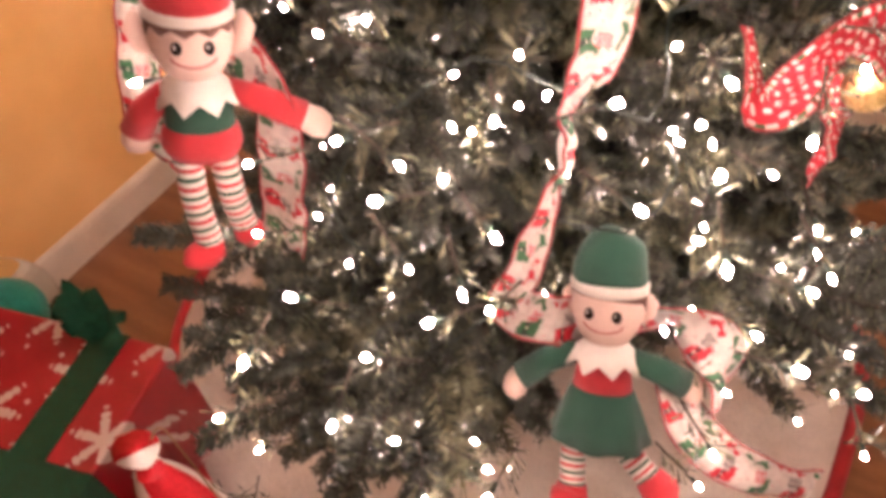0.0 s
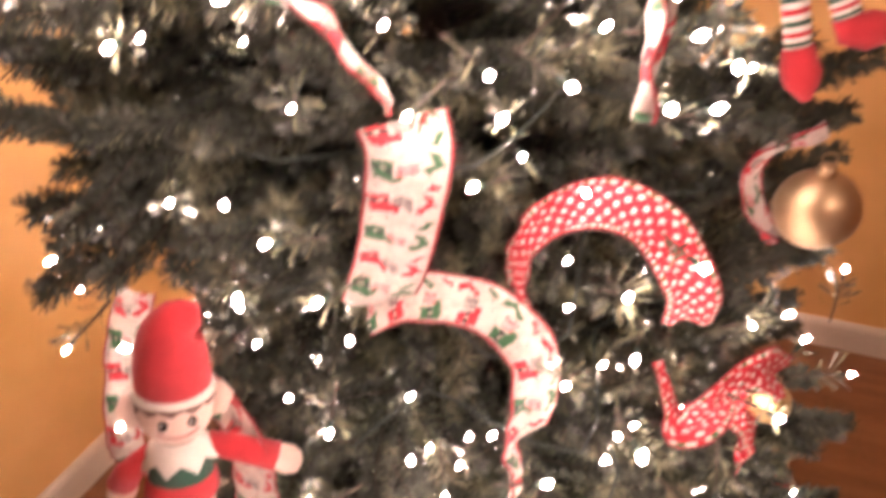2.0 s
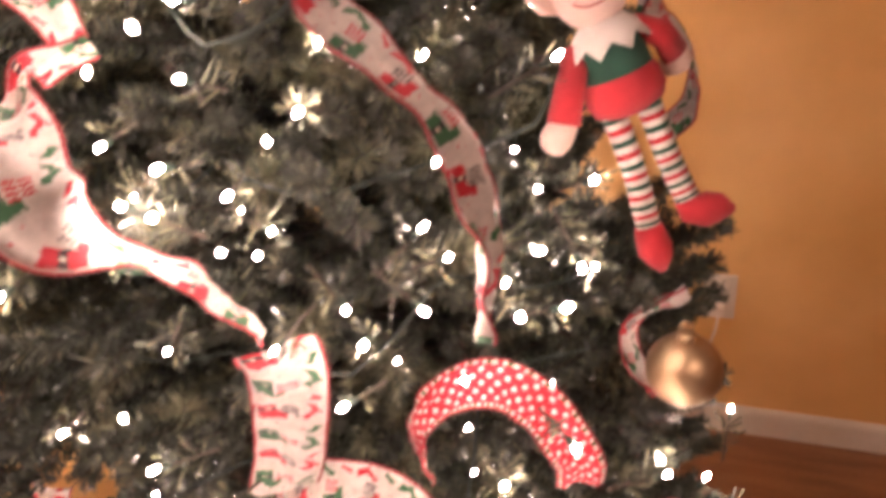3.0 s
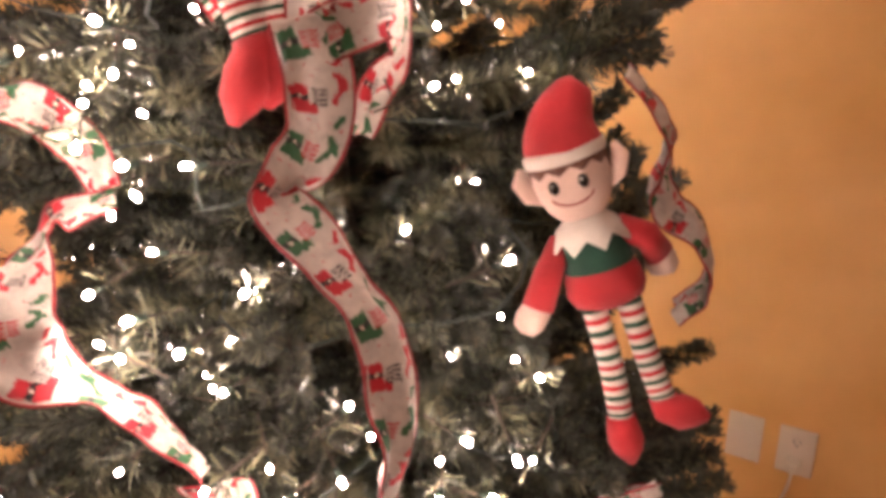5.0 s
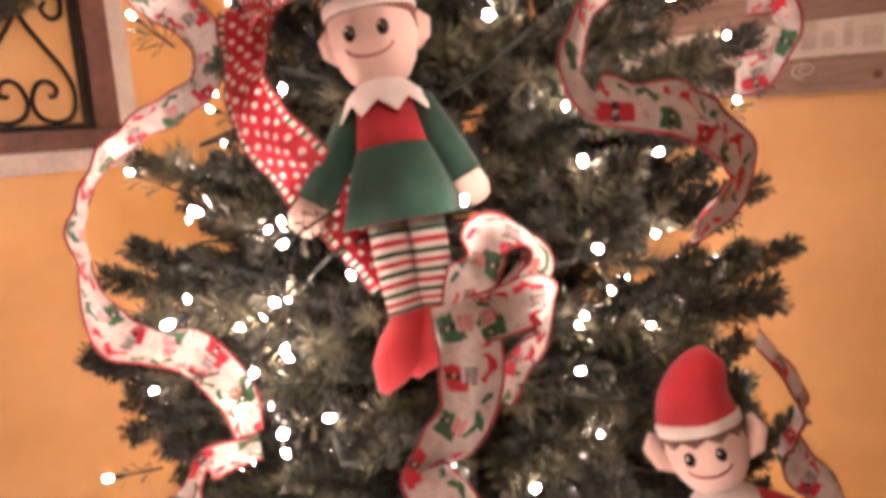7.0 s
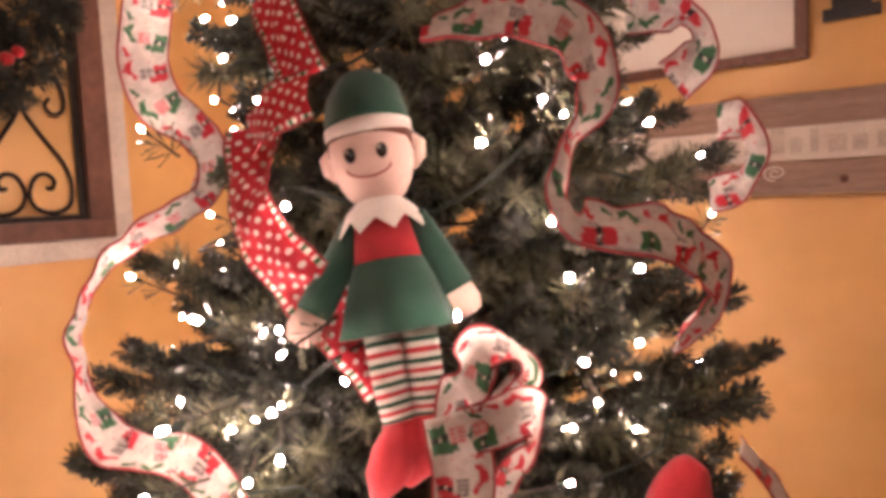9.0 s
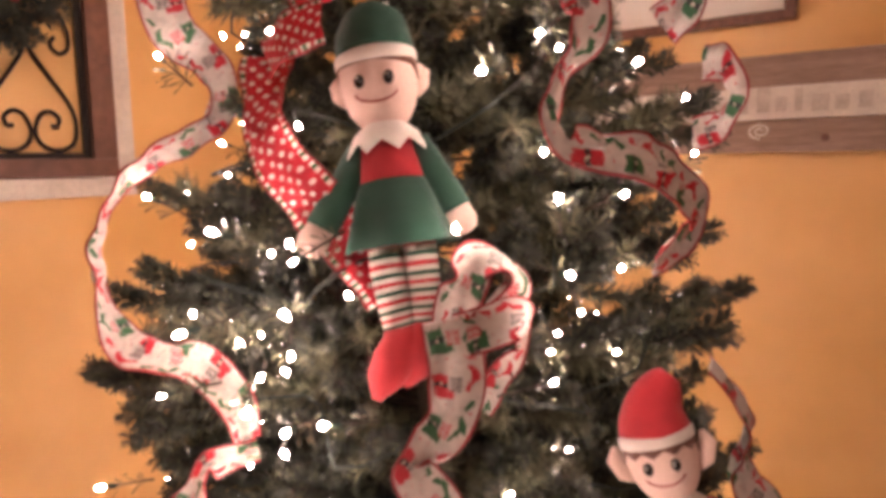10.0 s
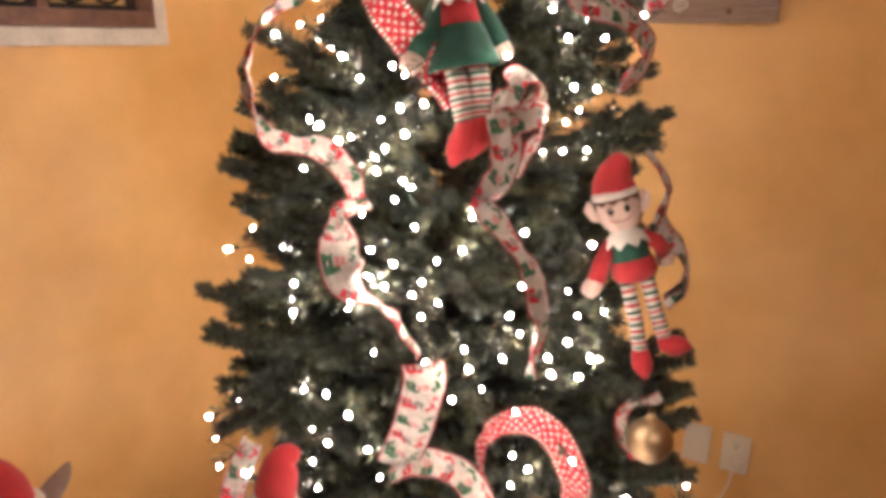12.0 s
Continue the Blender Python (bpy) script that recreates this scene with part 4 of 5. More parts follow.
TALL_HAT = {"line": [(0.000, 0.006, 0.055), (0.002, 0.010, 0.082), (0.012, 0.012, 0.100), (0.030, 0.012, 0.103)], "r": [0.037, 0.0365, 0.034, 0.030, 0.022, 0.010]}
CONE_HAT = {"line": [(0.003, 0.006, 0.044), (0.010, 0.009, 0.060), (0.022, 0.012, 0.074), (0.032, 0.014, 0.082)], "r": [0.0375, 0.0365, 0.032, 0.026, 0.020, 0.011]}
ROUND_HAT = {"line": [(0.000, 0.007, 0.046), (0.004, 0.010, 0.062), (0.008, 0.013, 0.075), (0.010, 0.014, 0.080)], "r": [0.0375, 0.0380, 0.0360, 0.0320, 0.0270, 0.0200, 0.0100]}
doll("boy elf doll in a red felt hat and green bib", *ELF_LEFT, False,
     [((-0.050, 0.012, -0.080), (-0.060, 0.020, -0.105), (-0.062, 0.022, -0.130)), ((0.060, 0.000, -0.066), (0.098, -0.008, -0.082), (0.126, -0.010, -0.096))],
     [((-0.014, 0.004, -0.185), (-0.004, 0.000, -0.246), (-0.034, -0.018, -0.258)), ((0.024, 0.006, -0.182), (0.036, 0.010, -0.234), (0.056, 0.004, -0.246))], TALL_HAT, 0.92)
doll("girl elf doll in a green felt hat and green skirt", *ELF_LOW, True,
     [((-0.060, 0.006, -0.072), (-0.088, -0.004, -0.094), (-0.100, -0.006, -0.118)), ((0.058, 0.012, -0.066), (0.082, 0.020, -0.080), (0.100, 0.022, -0.090))],
     [((-0.024, -0.004, -0.170), (-0.022, -0.014, -0.212), (-0.030, -0.040, -0.226)), ((0.030, 0.002, -0.160), (0.060, -0.006, -0.186), (0.088, -0.020, -0.200))], ROUND_HAT, 1.03)
doll("boy elf doll in a red felt hat, its striped legs dangling", *ELF_RIGHT, False,
     [((-0.048, -0.008, -0.082), (-0.066, -0.016, -0.110), (-0.088, -0.020, -0.130)), ((0.050, 0.012, -0.074), (0.056, 0.018, -0.096), (0.054, 0.020, -0.118))],
     [((-0.018, 0.000, -0.190), (-0.024, -0.004, -0.252), (-0.026, -0.012, -0.300)), ((0.018, 0.004, -0.186), (0.022, -0.002, -0.240), (0.060, -0.012, -0.262))], CONE_HAT, 0.94, 0.0125)
doll("girl elf doll in a green felt hat and flared skirt", *ELF_TOP, True,
     [((-0.046, -0.004, -0.092), (-0.070, -0.010, -0.126), (-0.088, -0.012, -0.148)), ((0.042, 0.006, -0.092), (0.054, 0.010, -0.124), (0.062, 0.010, -0.148))],
     [((-0.015, 0.000, -0.185), (-0.010, 0.000, -0.230), (-0.040, -0.010, -0.288)), ((0.016, 0.003, -0.185), (0.014, 0.003, -0.228), (-0.014, 0.000, -0.280))], ROUND_HAT, 1.0, 0.0160)

# ---------------------------------------------------------------- baubles and leaves
def bauble(place, r, skin, label):
    thing = tagged(empty("bauble", place), label, "bauble", group="baubles on the tree")
    bm = bmesh.new()
    ball(bm, (0, 0, 0), (r, r, r), 0, 40, 28)
    part("ball", bm, skin, thing, smooth=True)
    bm = bmesh.new()
    tube(bm, [(0, 0, r * 0.97), (0, 0, r * 1.0), (0, 0, r * 1.20), (0, 0, r * 1.22)], [r * 0.20, r * 0.24, r * 0.22, r * 0.10], sides=18)
    cap = part("cap", bm, GOLD, thing, "fluted gold cap", True)
    bm = bmesh.new()
    tube(bm, [(0.006 * math.cos(a), 0, r * 1.22 + 0.006 + 0.006 * math.sin(a)) for a in [2 * math.pi * k / 16 for k in range(17)]], 0.0008, sides=6)
    part("hanger", bm, GOLD, cap, smooth=True)
    return thing


bauble(GOLD_BALL, 0.0365, GOLD, "matt gold glass bauble hanging below an elf doll")
bauble((0.062, 0.772, 0.768), 0.022, GLITTER_GOLD, "small gold glitter bauble beside the dotted ribbon")

# ---------------------------------------------------------------- under the tree
thing = tagged(empty("tree_skirt", (AXIS.x, AXIS.y, 0)), "round cream plush tree skirt with a red hem on the floor", "tree skirt")
bm = bmesh.new()
n, rings = 72, []
for r in (0.02, 0.15, 0.30, 0.42, 0.53, 0.60, 0.650):
    row = []
    for k in range(n):
        a = 2 * math.pi * k / n
        wave = noise.noise(Vector((math.cos(a) * 2.5, math.sin(a) * 2.5, r * 3))) * (r / 0.65)
        rr = r * (1 + 0.03 * wave)
        row.append(bm.verts.new((rr * math.cos(a), rr * math.sin(a), 0.016 + 0.016 * max(0, wave) + 0.010 * max(0, 0.6 - r))))
    rings.append(row)
rings.append([bm.verts.new((v.co.x * 1.004, v.co.y * 1.004, 0.002)) for v in rings[-1]])
for a, b in zip(rings, rings[1:]):
    for k in range(n):
        bm.faces.new((a[k], a[(k + 1) % n], b[(k + 1) % n], b[k]))
hem_line = [tuple(v.co + Vector((v.co.x, v.co.y, 0)).normalized() * 0.012 + Vector((0, 0, -v.co.z + 0.014))) for v in rings[-2]]
part("cloth", bm, PLUSH, thing, smooth=True)
bm = bmesh.new()
tube(bm, hem_line + [hem_line[0]], 0.0135, sides=10, caps=False)
part("hem", bm, RED, thing, "red felt hem", True)


def snow_paper():
    """Red paper with white flakes and dots."""
    m = mottled("red_snow_paper", (0.27, 0.007, 0.014), (0.38, 0.014, 0.020), 12.0, 0.30, bump=0.35, bump_scale=420.0, fine=0.45)
    bsdf = m.node_tree.nodes["Principled BSDF"]
    top = bsdf.inputs["Base Color"].links[0].from_socket
    tc = nd(m, "ShaderNodeTexCoord")
    def m_(op, a, b=None):
        k = nd(m, "ShaderNodeMath", operation=op)
        for i, x in enumerate((a, b)):
            if x is None:
                continue
            if isinstance(x, (int, float)):
                k.inputs[i].default_value = x
            else:
                link(m, x, k.inputs[i])
        return k.outputs[0]
    sep = nd(m, "ShaderNodeSeparateXYZ")
    link(m, tc.outputs["Object"], sep.inputs[0])
    u = m_("ADD", sep.outputs[0], m_("MULTIPLY", sep.outputs[2], 0.35))
    v = m_("ADD", sep.outputs[1], m_("MULTIPLY", sep.outputs[2], 0.55))
    masks = []
    for pu, pv, ou, ov in ((0.20, 0.17, 0.045, 0.03), (0.20, 0.17, 0.145, 0.115)):
        du = m_("SUBTRACT", m_("MODULO", m_("ADD", u, ou + 4.0), pu), pu / 2)
        dv = m_("SUBTRACT", m_("MODULO", m_("ADD", v, ov + 3.4), pv), pv / 2)
        r = m_("SQRT", m_("ADD", m_("MULTIPLY", du, du), m_("MULTIPLY", dv, dv)))
        ang = m_("ARCTAN2", dv, du)
        arm = m_("POWER", m_("ABSOLUTE", m_("COSINE", m_("MULTIPLY", ang, 3.0))), 2.6)
        lobe = m_("ABSOLUTE", m_("SINE", m_("MULTIPLY", r, 260.0)))
        edge = m_("ADD", 0.012, m_("MULTIPLY", m_("MULTIPLY", arm, m_("ADD", 0.55, m_("MULTIPLY", lobe, 0.45))), 0.046))
        masks.append(m_("LESS_THAN", r, edge))
    du = m_("SUBTRACT", m_("MODULO", m_("ADD", u, 4.02), 0.066), 0.033)
    dv = m_("SUBTRACT", m_("MODULO", m_("ADD", v, 3.03), 0.083), 0.0415)
    masks.append(m_("LESS_THAN", m_("SQRT", m_("ADD", m_("MULTIPLY", du, du), m_("MULTIPLY", dv, dv))), 0.0042))
    for mk in masks:
        mix = nd(m, "ShaderNodeMixRGB")
        link(m, mk, mix.inputs["Fac"])
        link(m, top, mix.inputs["Color1"])
        mix.inputs["Color2"].default_value = (0.52, 0.40, 0.35, 1)
        top = mix.outputs["Color"]
    link(m, top, bsdf.inputs["Base Color"])
    return m


SNOW = snow_paper()


def gift(place, turn, size):
    w, d, h = size
    g = tagged(empty("gift_box", place), "large red gift with white snowflakes and green glitter ribbon", "gift box")
    g.rotation_euler = (0, 0, radians(turn))
    part("box", block(bmesh.new(), (-w / 2, -d / 2, 0.0), (w / 2, d / 2, h), 0.006), SNOW, g)
    bw = 0.030
    bm = bmesh.new()
    block(bm, (0.062 - bw, -d / 2 - 0.002, 0.001), (0.062 + bw, d / 2 + 0.002, h + 0.002), 0.001)
    part("ribbon_band", bm, GREEN_GLITTER, g, "green glitter ribbon")
    bm = bmesh.new()
    block(bm, (-w / 2 - 0.003, -0.010 - bw, 0.001), (w / 2 + 0.003, -0.010 + bw, h + 0.0035), 0.001)
    part("ribbon_band", bm, GREEN_GLITTER, g, "green glitter ribbon")
    bow = part("bow", bmesh.new(), GREEN_GLITTER, g, "crumpled green glitter bow")
    bow.location = (0.058, d / 2 - 0.012, h + 0.004)
    # crumpled tails that stand up and end in points
    for a, ln, up in ((150, 0.105, 0.052), (172, 0.085, 0.070), (128, 0.070, 0.060), (200, 0.052, 0.040), (60, 0.045, 0.030), (-20, 0.050, 0.022)):
        ca, sa = math.cos(radians(a)), math.sin(radians(a))
        bm = bmesh.new()
        rows = []
        for i in range(9):
            f = i / 8
            c = Vector((ln * f * ca, ln * f * sa, 0.004 + up * math.sin(1.9 * f) * (0.8 + 0.25 * math.sin(9 * f + a))))
            wv = Vector((-sa, ca, 0.35 * math.sin(5 * f + a))) * (0.021 * (1 - f ** 3) + 0.001)
            rows.append((bm.verts.new(c - wv), bm.verts.new(c + Vector((0, 0, 0.006 * math.sin(7 * f + a)))), bm.verts.new(c + wv)))
        for p, q in zip(rows, rows[1:]):
            for i in range(2):
                bm.faces.new((p[i], p[i + 1], q[i + 1], q[i]))
        lp = part("tail", bm, GREEN_GLITTER, bow, smooth=True)
        sol = lp.modifiers.new("cloth", "SOLIDIFY")
        sol.thickness = 0.0012
    return g


gift((-0.818, 0.176, 0.0), 12, (0.34, 0.46, 0.285))


def striped_pouch(place, turn):
    """A puffed pouch in red and white diagonal stripes."""
    m = mottled("peppermint_foil", (0.60, 0.02, 0.03), (0.70, 0.03, 0.04), 20.0, 0.25, bump=0.1)
    bsdf = m.node_tree.nodes["Principled BSDF"]
    src = bsdf.inputs["Base Color"].links[0].from_socket
    tc = nd(m, "ShaderNodeTexCoord")
    wave = nd(m, "ShaderNodeTexWave")
    wave.inputs["Scale"].default_value, wave.inputs["Distortion"].default_value = 6.5, 0.6
    mp = nd(m, "ShaderNodeMapping")
    mp.inputs["Rotation"].default_value = (0.5, 0.3, 0.7)
    link(m, tc.outputs["Object"], mp.inputs["Vector"])
    link(m, mp.outputs["Vector"], wave.inputs["Vector"])
    step = nd(m, "ShaderNodeMath", operation="GREATER_THAN")
    step.inputs[1].default_value = 0.55
    link(m, wave.outputs["Fac"], step.inputs[0])
    mix = nd(m, "ShaderNodeMixRGB")
    link(m, step.outputs[0], mix.inputs["Fac"])
    link(m, src, mix.inputs["Color1"])
    mix.inputs["Color2"].default_value = (0.82, 0.72, 0.66, 1)
    link(m, mix.outputs["Color"], bsdf.inputs["Base Color"])
    thing = tagged(empty("striped_pouch", place), "puffy red and white striped gift pouch beside the gift", "gift pouch")
    thing.rotation_euler = (0, 0, radians(turn))
    bm = bmesh.new()
    vs = ball(bm, (0, 0, 0.085), (0.075, 0.060, 0.085), 0, 32, 22)
    for v in vs:
        v.co.z = max(0.0, v.co.z)
        n_ = noise.noise(v.co * 28)
        v.co += Vector((v.co.x, v.co.y, 0)) * 0.10 * n_
        taper = 1.12 - 0.62 * v.co.z / 0.17
        v.co.x *= taper
        v.co.y *= taper
    part("bag", bm, m, thing, smooth=True)
    bm = bmesh.new()
    tube(bm, [(0, 0, 0.160), (0, 0, 0.168), (0.004, 0, 0.176), (0.008, 0.002, 0.196)], [0.020, 0.012, 0.014, 0.028], sides=16)
    part("neck", bm, m, thing, "gathered neck", True)
    bm = bmesh.new()
    tube(bm, [tuple(p) for p in spline([(0.004, 0, 0.172), (0.03, 0.03, 0.20), (0.05, 0.02, 0.17), (0.075, 0.0, 0.12), (0.10, -0.02, 0.05), (0.15, -0.03, 0.002)], 6)], 0.0014, sides=6)
    part("string", bm, GOLD, thing, "thin gold string", True)
    return thing


striped_pouch((-0.588, 0.272, 0.012), 20).scale = (1.0, 1.0, 1.75)


def snow_globe(place):
    g = tagged(empty("snow_globe", place), "clear globe with teal and gold glitter baubles inside", "globe")
    bm = bmesh.new()
    tube(bm, [(0, 0, 0), (0, 0, 0.02), (0, 0, 0.06), (0, 0, 0.092)], [0.080, 0.084, 0.062, 0.058], sides=36)
    part("base", bm, GREEN_GLITTER, g, "green glitter base", True)
    bm = bmesh.new()
    ball(bm, (0, 0, 0.170), (0.091, 0.091, 0.091), 0, 40, 28)
    sh = part("shell", bm, GLASS, g, "clear shell", True)
    sh.visible_shadow = False
    bm = bmesh.new()
    ball(bm, (0.008, -0.010, 0.160), (0.066, 0.066, 0.066), 0, 28, 18)
    part("teal_ball", bm, TEAL_GLITTER, g, "teal glitter ball", True)
    bm = bmesh.new()
    ball(bm, (-0.040, 0.008, 0.222), (0.020, 0.020, 0.020), 0, 24, 16)
    part("gold_ball", bm, GOLD, g, "gold ball", True)


snow_globe((-1.142, 0.402, 0.0))


def plush_figure(place, turn):
    """A soft standing figure in a red stocking cap, one plain mesh."""
    bm = bmesh.new()
    prof = [(0.0, 0.045), (0.03, 0.055), (0.16, 0.050), (0.32, 0.062), (0.42, 0.060), (0.46, 0.050)]
    tube(bm, [(0, 0, z) for z, r in prof], [r for z, r in prof], 0, 28)
    ball(bm, (0, 0, 0.535), (0.078, 0.072, 0.085), 1, 28, 20)
    tube(bm, [(0, 0, 0.580), (0, 0, 0.596), (0, 0, 0.626), (0, 0, 0.640)], [0.076, 0.090, 0.088, 0.072], 2, 32)
    tube(bm, [tuple(p) for p in spline([(0, 0, 0.628), (0.0, 0, 0.670), (-0.012, 0, 0.708), (-0.040, 0, 0.730)], 5)], list(np.linspace(0.076, 0.016, 16)), 0, 28)
    for s in (-1, 1):
        tube(bm, [tuple(p) for p in spline([(s * 0.060, 0, 0.560), (s * 0.105, 0, 0.600), (s * 0.140, 0, 0.636), (s * 0.158, 0, 0.664)], 4)], [0.014, 0.018, 0.022, 0.024, 0.025, 0.025, 0.024, 0.022, 0.019, 0.016, 0.012, 0.007, 0.003], 3, 14, 0.5)
    ob = part("plush_figure", bm, [RED, SKIN, WHITE, GREY_FUR], smooth=True)
    ob.matrix_world = Matrix.Translation(place) @ pose(0, 0, 0, 0, 7, turn)
    return tagged(ob, "soft plush figure in a red cap with a white brim", "plush toy")


plush_figure((-1.190, 0.345, 0.0), 90)

# ---------------------------------------------------------------- on the walls
def wall_box(bm, wall, a0, a1, z0, z1, d0, d1, bevel=0.0):
    """A block on the west wall (along y) or the north wall (along x), from depth d0 to d1 off its face."""
    if wall == "west":
        return block(bm, (LW + d0, a0, z0), (LW + d1, a1, z1), bevel)
    return block(bm, (a0, RW - d1, z0), (a1, RW - d0, z1), bevel)


def window_panel():
    """A white-trimmed hanging frame with two iron scroll panels."""
    y0, y1, z0, z1 = 0.405, 1.040, 1.567, 2.30
    t = tagged(empty("scroll_panel", (LW, (y0 + y1) / 2, z0)), "white and brown framed panel of black iron scrolls", "wall decor")
    off = Vector(t.location)

    def put(name, bm, mat, label="", smooth=False, parent=None):
        bmesh.ops.translate(bm, verts=bm.verts, vec=-off)
        return part(name, bm, mat, parent or t, label, smooth)

    for lo, hi in (((y0, z0), (y1, z0 + 0.040)), ((y0, z1 - 0.040), (y1, z1)), ((y0, z0 + 0.040), (y0 + 0.040, z1 - 0.040)), ((y1 - 0.040, z0 + 0.040), (y1, z1 - 0.040))):
        put("outer_rail", wall_box(bmesh.new(), "west", lo[0], hi[0], lo[1], hi[1], 0.0, 0.022, 0.003), CHALK, "chalky white rail")
    a0, a1, b0, b1 = y0 + 0.040, y1 - 0.040, z0 + 0.040, z1 - 0.040
    mid = (a0 + a1) / 2
    for lo, hi in (((a0, b0), (a1, b0 + 0.038)), ((a0, b1 - 0.038), (a1, b1)), ((a0, b0 + 0.038), (a0 + 0.050, b1 - 0.038)), ((a1 - 0.050, b0 + 0.038), (a1, b1 - 0.038)), ((mid - 0.013, b0 + 0.038), (mid + 0.013, b1 - 0.038))):
        put("inner_rail", wall_box(bmesh.new(), "west", lo[0], hi[0], lo[1], hi[1], 0.0, 0.030, 0.003), BROWN_WOOD, "dark stained wooden rail")
    for p0, p1 in ((a0 + 0.050, mid - 0.013), (mid + 0.013, a1 - 0.050)):
        c, w = (p0 + p1) / 2, (p1 - p0)
        lo, hi = b0 + 0.038, b1 - 0.038
        bm = bmesh.new()
        for q in ((p0, p0 + 0.014), (p1 - 0.014, p1)):
            wall_box(bm, "west", q[0], q[1], lo, hi, 0.008, 0.016)
        for q in ((lo, lo + 0.012), (hi - 0.012, hi)):
            wall_box(bm, "west", p0 + 0.014, p1 - 0.014, q[0], q[1], 0.008, 0.016)
        put("iron_border", bm, IRON, "black iron border")
        for flip in (1, -1):
            zc = lo if flip == 1 else hi
            for s in (-1, 1):
                # from the inner curl over the foot, up the long limb to the neck, and out into the top curl
                half = [(0.035, 0.061), (0.045, 0.060), (0.050, 0.075), (0.035, 0.088), (0.016, 0.081), (0.004, 0.053), (0.010, 0.028), (0.030, 0.014), (0.057, 0.014),
                        (0.078, 0.031), (0.082, 0.072), (0.068, 0.111), (0.035, 0.158), (0.008, 0.200), (0.004, 0.226), (0.012, 0.256), (0.030, 0.274), (0.060, 0.276),
                        (0.078, 0.250), (0.078, 0.214), (0.059, 0.202), (0.044, 0.217), (0.053, 0.233)]
                line = [(s * y, z) for y, z in spline(half, 4)]
                bm = bmesh.new()
                tube(bm, [(LW + 0.012, c + y, zc + flip * (z + 0.004)) for y, z in line], 0.0042, sides=8)
                put("scroll", bm, IRON, "curled black iron scroll", True)
    return t


window_panel()


def wreath():
    c = Vector((LW + 0.060, 0.735, 2.030))
    t = tagged(empty("wreath", tuple(c)), "small green wreath with berries hung on the scroll panel", "wreath")
    n = Needles(random.Random(3))
    for k in range(34):
        a = 2 * math.pi * k / 34
        p = Vector((0, 0.130 * math.cos(a), 0.130 * math.sin(a)))
        for _ in range(4):
            d = Vector((n.rng.uniform(0.0, 0.5), n.rng.uniform(-1, 1), n.rng.uniform(-1, 1))).normalized()
            n.twig(p, p + d * 0.072, 0.0, 3000, 0.024, 0.0)
    part("greenery", n.mesh("greenery"), None, t)
    for k, (a, r, m_) in enumerate(((-60, 0.012, RED), (-48, 0.011, RED), (-100, 0.016, WHITE), (20, 0.012, RED), (150, 0.012, RED), (-130, 0.010, RED))):
        bm = bmesh.new()
        ball(bm, (0.045, 0.115 * math.cos(radians(a)), 0.115 * math.sin(radians(a))), (r, r, r), 0, 16, 10)
        part("berry", bm, m_, t, "red berry" if m_ is RED else "white bead", True)


wreath()


FADED = mottled("faded_grey_paint", (0.44, 0.36, 0.29), (0.58, 0.49, 0.41), 30.0, 0.8, bump=0.2)


def plank_sign():
    x0, x1, z0, z1 = -0.560, 0.069, 1.632, 1.825
    t = tagged(empty("wooden_sign", ((x0 + x1) / 2, RW, z0)), "weathered plank sign with a whitewashed band of faint lettering", "sign")
    off = Vector(t.location)

    def put(name, bm, mat, label="", smooth=False):
        bmesh.ops.translate(bm, verts=bm.verts, vec=-off)
        return part(name, bm, mat, t, label, smooth)

    h = (z1 - z0) / 3
    for k in range(3):
        put("board", wall_box(bmesh.new(), "north", x0, x1, z0 + h * k + 0.0008, z0 + h * (k + 1) - 0.0008, 0.004, 0.030, 0.002), GREY_WOOD)
    put("painted_band", wall_box(bmesh.new(), "north", x0 + 0.02, x1 - 0.004, 1.698, 1.762, 0.0300, 0.0306), CHALK, "worn whitewashed band")
    rng = random.Random(8)
    x = x0 + 0.06
    while x < x1 - 0.05:
        w = rng.uniform(0.012, 0.034)
        bm = wall_box(bmesh.new(), "north", x, x + w, 1.708 + rng.uniform(0, 0.006), 1.738 + rng.uniform(0, 0.026), 0.0306, 0.0314)
        put("lettering_bar", bm, FADED, "faint grey bar of lettering")
        x += w + rng.uniform(0.008, 0.016)
    for cx in (-0.045, -0.440):
        bm = bmesh.new()
        ball(bm, (cx, RW - 0.031, 1.660), (0.0075, 0.004, 0.0075), 0, 14, 8)
        put("nail", bm, BROWN_WOOD, "rusty nail head", True)
    bm = bmesh.new()
    sw = [(-0.162 + (0.004 + 0.0009 * k) * math.cos(radians(30 * k)), RW - 0.0318, 1.676 + (0.003 + 0.0006 * k) * math.sin(radians(30 * k))) for k in range(22)]
    tube(bm, sw, 0.0020, sides=6)
    put("swirl", bm, CHALK, "painted white swirl", True)


plank_sign()


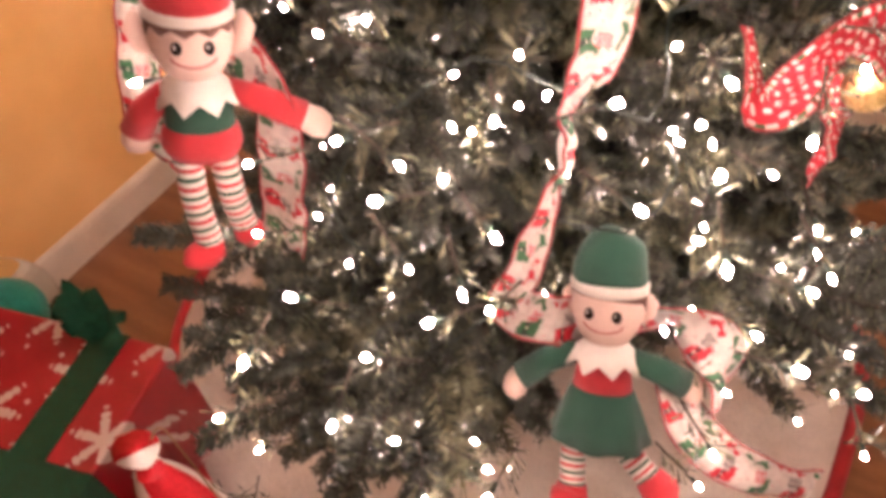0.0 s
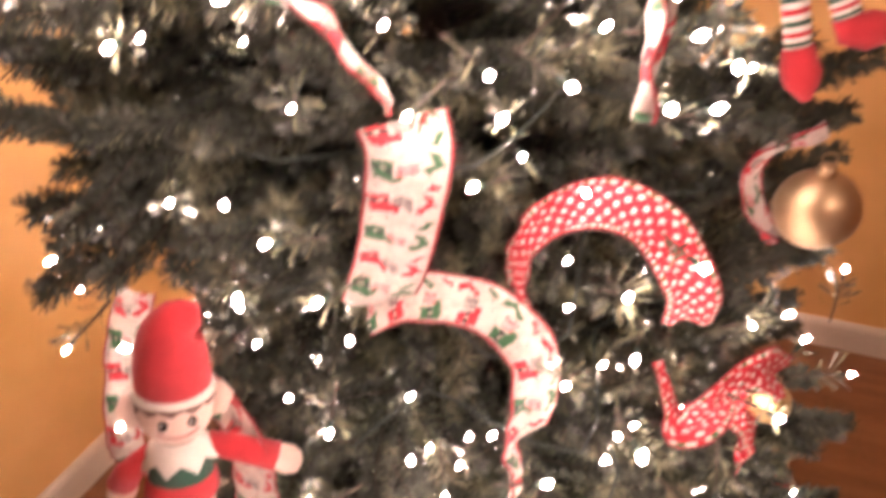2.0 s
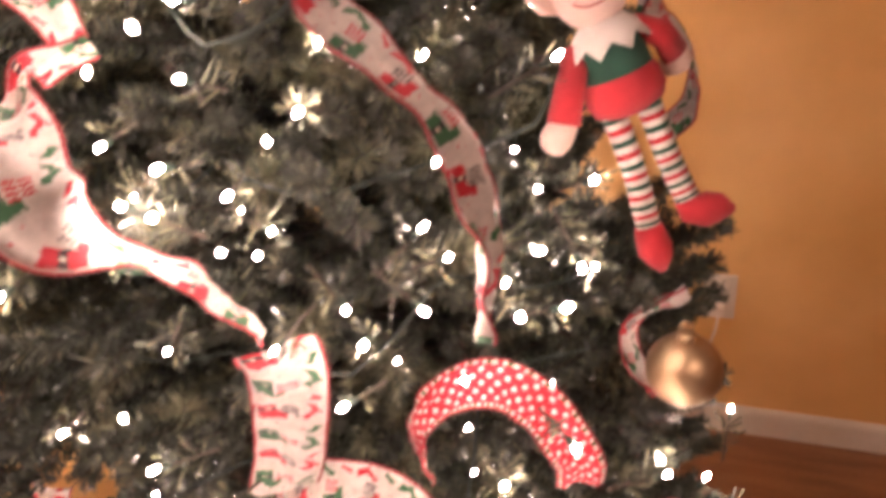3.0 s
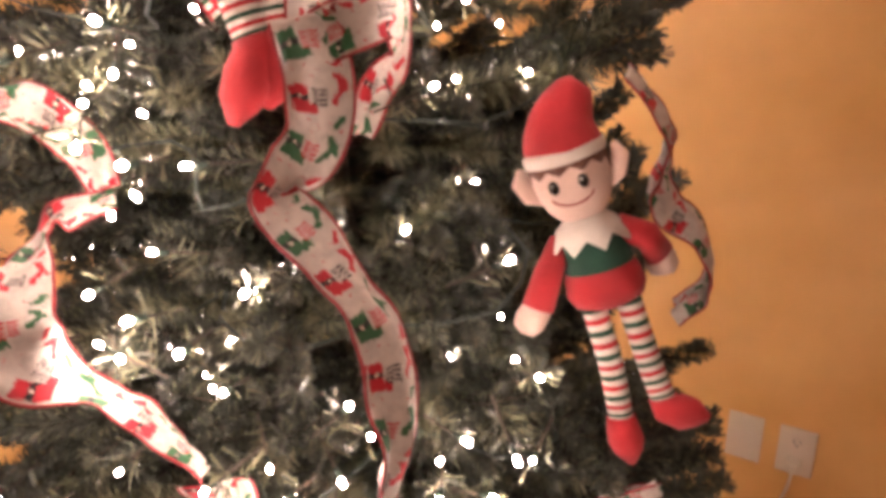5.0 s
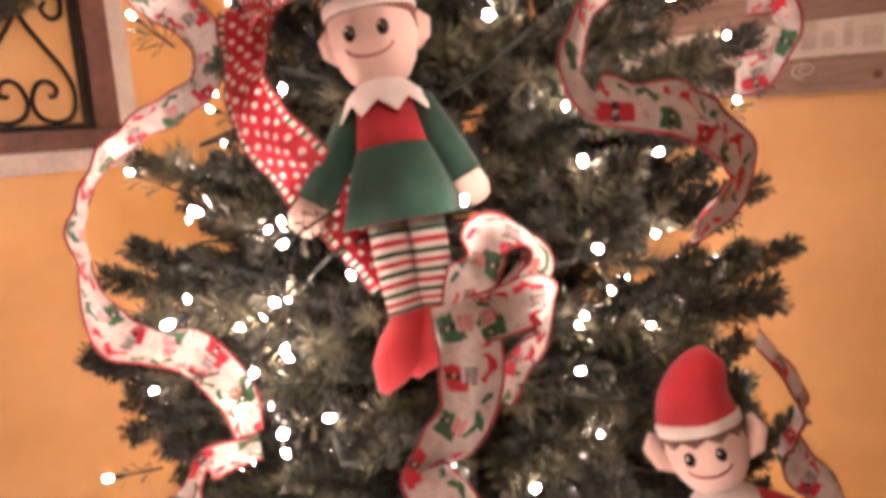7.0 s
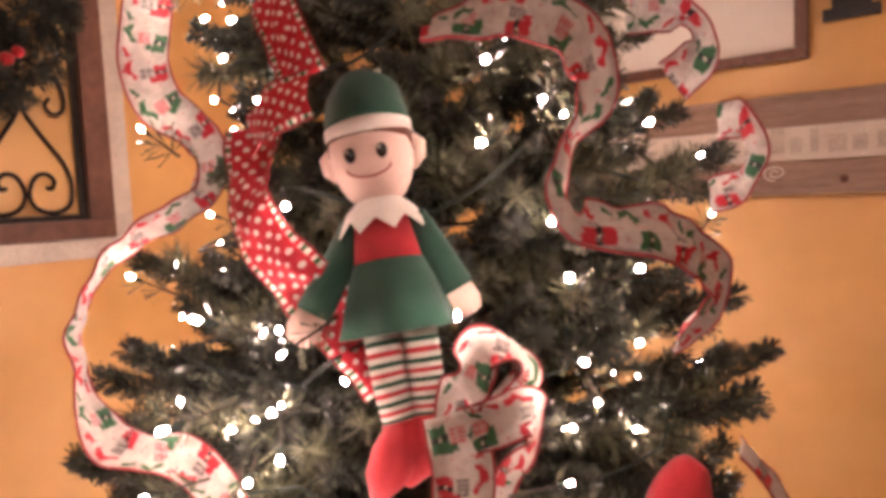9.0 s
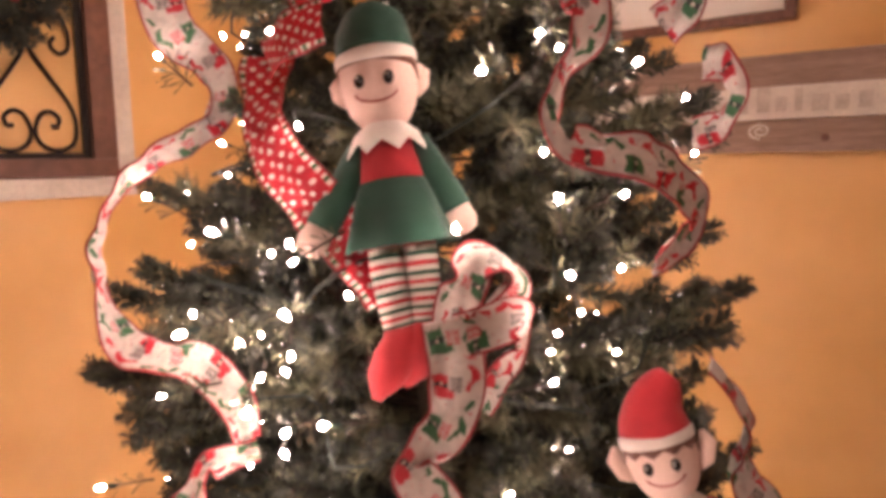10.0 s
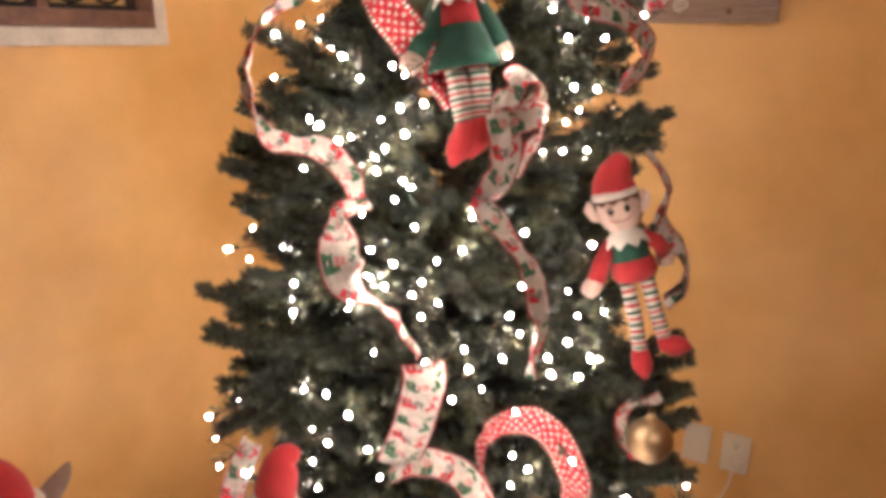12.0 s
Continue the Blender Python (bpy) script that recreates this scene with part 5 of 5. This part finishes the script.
def picture():
    x0, x1, z0, z1 = -0.640, -0.106, 1.890, 2.430
    t = tagged(empty("framed_picture", ((x0 + x1) / 2, RW, z0)), "brown framed picture with a wide off-white mat", "picture")
    off = Vector(t.location)
    for lo, hi in (((x0, z0), (x1, z0 + 0.020)), ((x0, z1 - 0.020), (x1, z1)), ((x0, z0 + 0.020), (x0 + 0.022, z1 - 0.020)), ((x1 - 0.022, z0 + 0.020), (x1, z1 - 0.020))):
        bm = wall_box(bmesh.new(), "north", lo[0], hi[0], lo[1], hi[1], 0.003, 0.030, 0.003)
        bmesh.ops.translate(bm, verts=bm.verts, vec=-off)
        part("rail", bm, BROWN_WOOD, t)
    bm = wall_box(bmesh.new(), "north", x0 + 0.022, x1 - 0.022, z0 + 0.020, z1 - 0.020, 0.005, 0.016)
    bmesh.ops.translate(bm, verts=bm.verts, vec=-off)
    part("mat", bm, PAPER, t, "off-white mat board")


picture()


def black_letter(x0, x1, z0):
    t = tagged(empty("wall_letter", ((x0 + x1) / 2, RW, z0)), "black wooden letter shape with a flat serif foot on the wall", "wall letter", group="wall letters")
    off = Vector(t.location)
    w = x1 - x0
    for nm, lo, hi in (("foot", (x0, z0), (x1, z0 + 0.022)), ("stem", (x0 + 0.16 * w, z0 + 0.022), (x1 - 0.16 * w, z0 + 0.240)), ("head", (x0, z0 + 0.240), (x1, z0 + 0.262))):
        bm = wall_box(bmesh.new(), "north", lo[0], hi[0], lo[1], hi[1], 0.002, 0.016, 0.002)
        bmesh.ops.translate(bm, verts=bm.verts, vec=-off)
        part(nm, bm, LETTER, t)


black_letter(-0.083, 0.010, 1.951)
black_letter(0.038, 0.131, 1.951)


def cover_plate(x0, x1, z0, z1, sockets):
    nm = "wall_outlet" if sockets else "jack_plate"
    t = tagged(empty(nm, ((x0 + x1) / 2, RW, z0)), "almond plastic " + ("double outlet" if sockets else "blank jack plate") + " on the wall", "outlet" if sockets else "wall plate")
    off = Vector(t.location)
    bm = wall_box(bmesh.new(), "north", x0, x1, z0, z1, 0.0, 0.006, 0.0025)
    bmesh.ops.translate(bm, verts=bm.verts, vec=-off)
    part("plate", bm, PLATE, t)
    c = (x0 + x1) / 2
    for zc in ((z0 + 0.036, z1 - 0.036) if sockets else ()):
        bm = wall_box(bmesh.new(), "north", c - 0.016, c + 0.016, zc - 0.014, zc + 0.014, 0.006, 0.0085, 0.002)
        bmesh.ops.translate(bm, verts=bm.verts, vec=-off)
        s = part("socket", bm, PLATE, t)
        for dx, dz, hw, hh in ((-0.0065, 0.004, 0.0012, 0.0042), (0.0065, 0.004, 0.0012, 0.0036), (0.0, -0.007, 0.0022, 0.0022)):
            bm = wall_box(bmesh.new(), "north", c + dx - hw, c + dx + hw, zc + dz - hh, zc + dz + hh, 0.0085, 0.0090)
            bmesh.ops.translate(bm, verts=bm.verts, vec=-off)
            part("slot", bm, SLOT, s)
    if not sockets:
        for zc in (z0 + 0.02, z1 - 0.02):
            bm = bmesh.new()
            ball(bm, (0, -0.006, zc - z0), (0.003, 0.001, 0.003), 0, 10, 6)
            part("screw", bm, TRIM, t, smooth=True)


cover_plate(0.080, 0.156, 0.366, 0.491, True)
cover_plate(-0.030, 0.046, 0.366, 0.491, False)
thing = tagged(empty("power_cord", (0.118, RW, 0.40)), "cream power cord plugged into the wall outlet", "power cord")
part("plug", block(bmesh.new(), (-0.012, -0.036, -0.012), (0.012, -0.0085, 0.014), 0.004), PLATE, thing)
bm = bmesh.new()
tube(bm, [tuple(p) for p in spline([(0, -0.034, -0.006), (-0.004, -0.042, -0.05), (-0.024, -0.040, -0.115), (-0.072, -0.050, -0.185), (-0.130, -0.110, -0.270), (-0.190, -0.300, -0.385), (-0.300, -0.560, -0.392)], 8)], 0.0032, sides=8)
part("cord", bm, PLATE, thing, smooth=True)
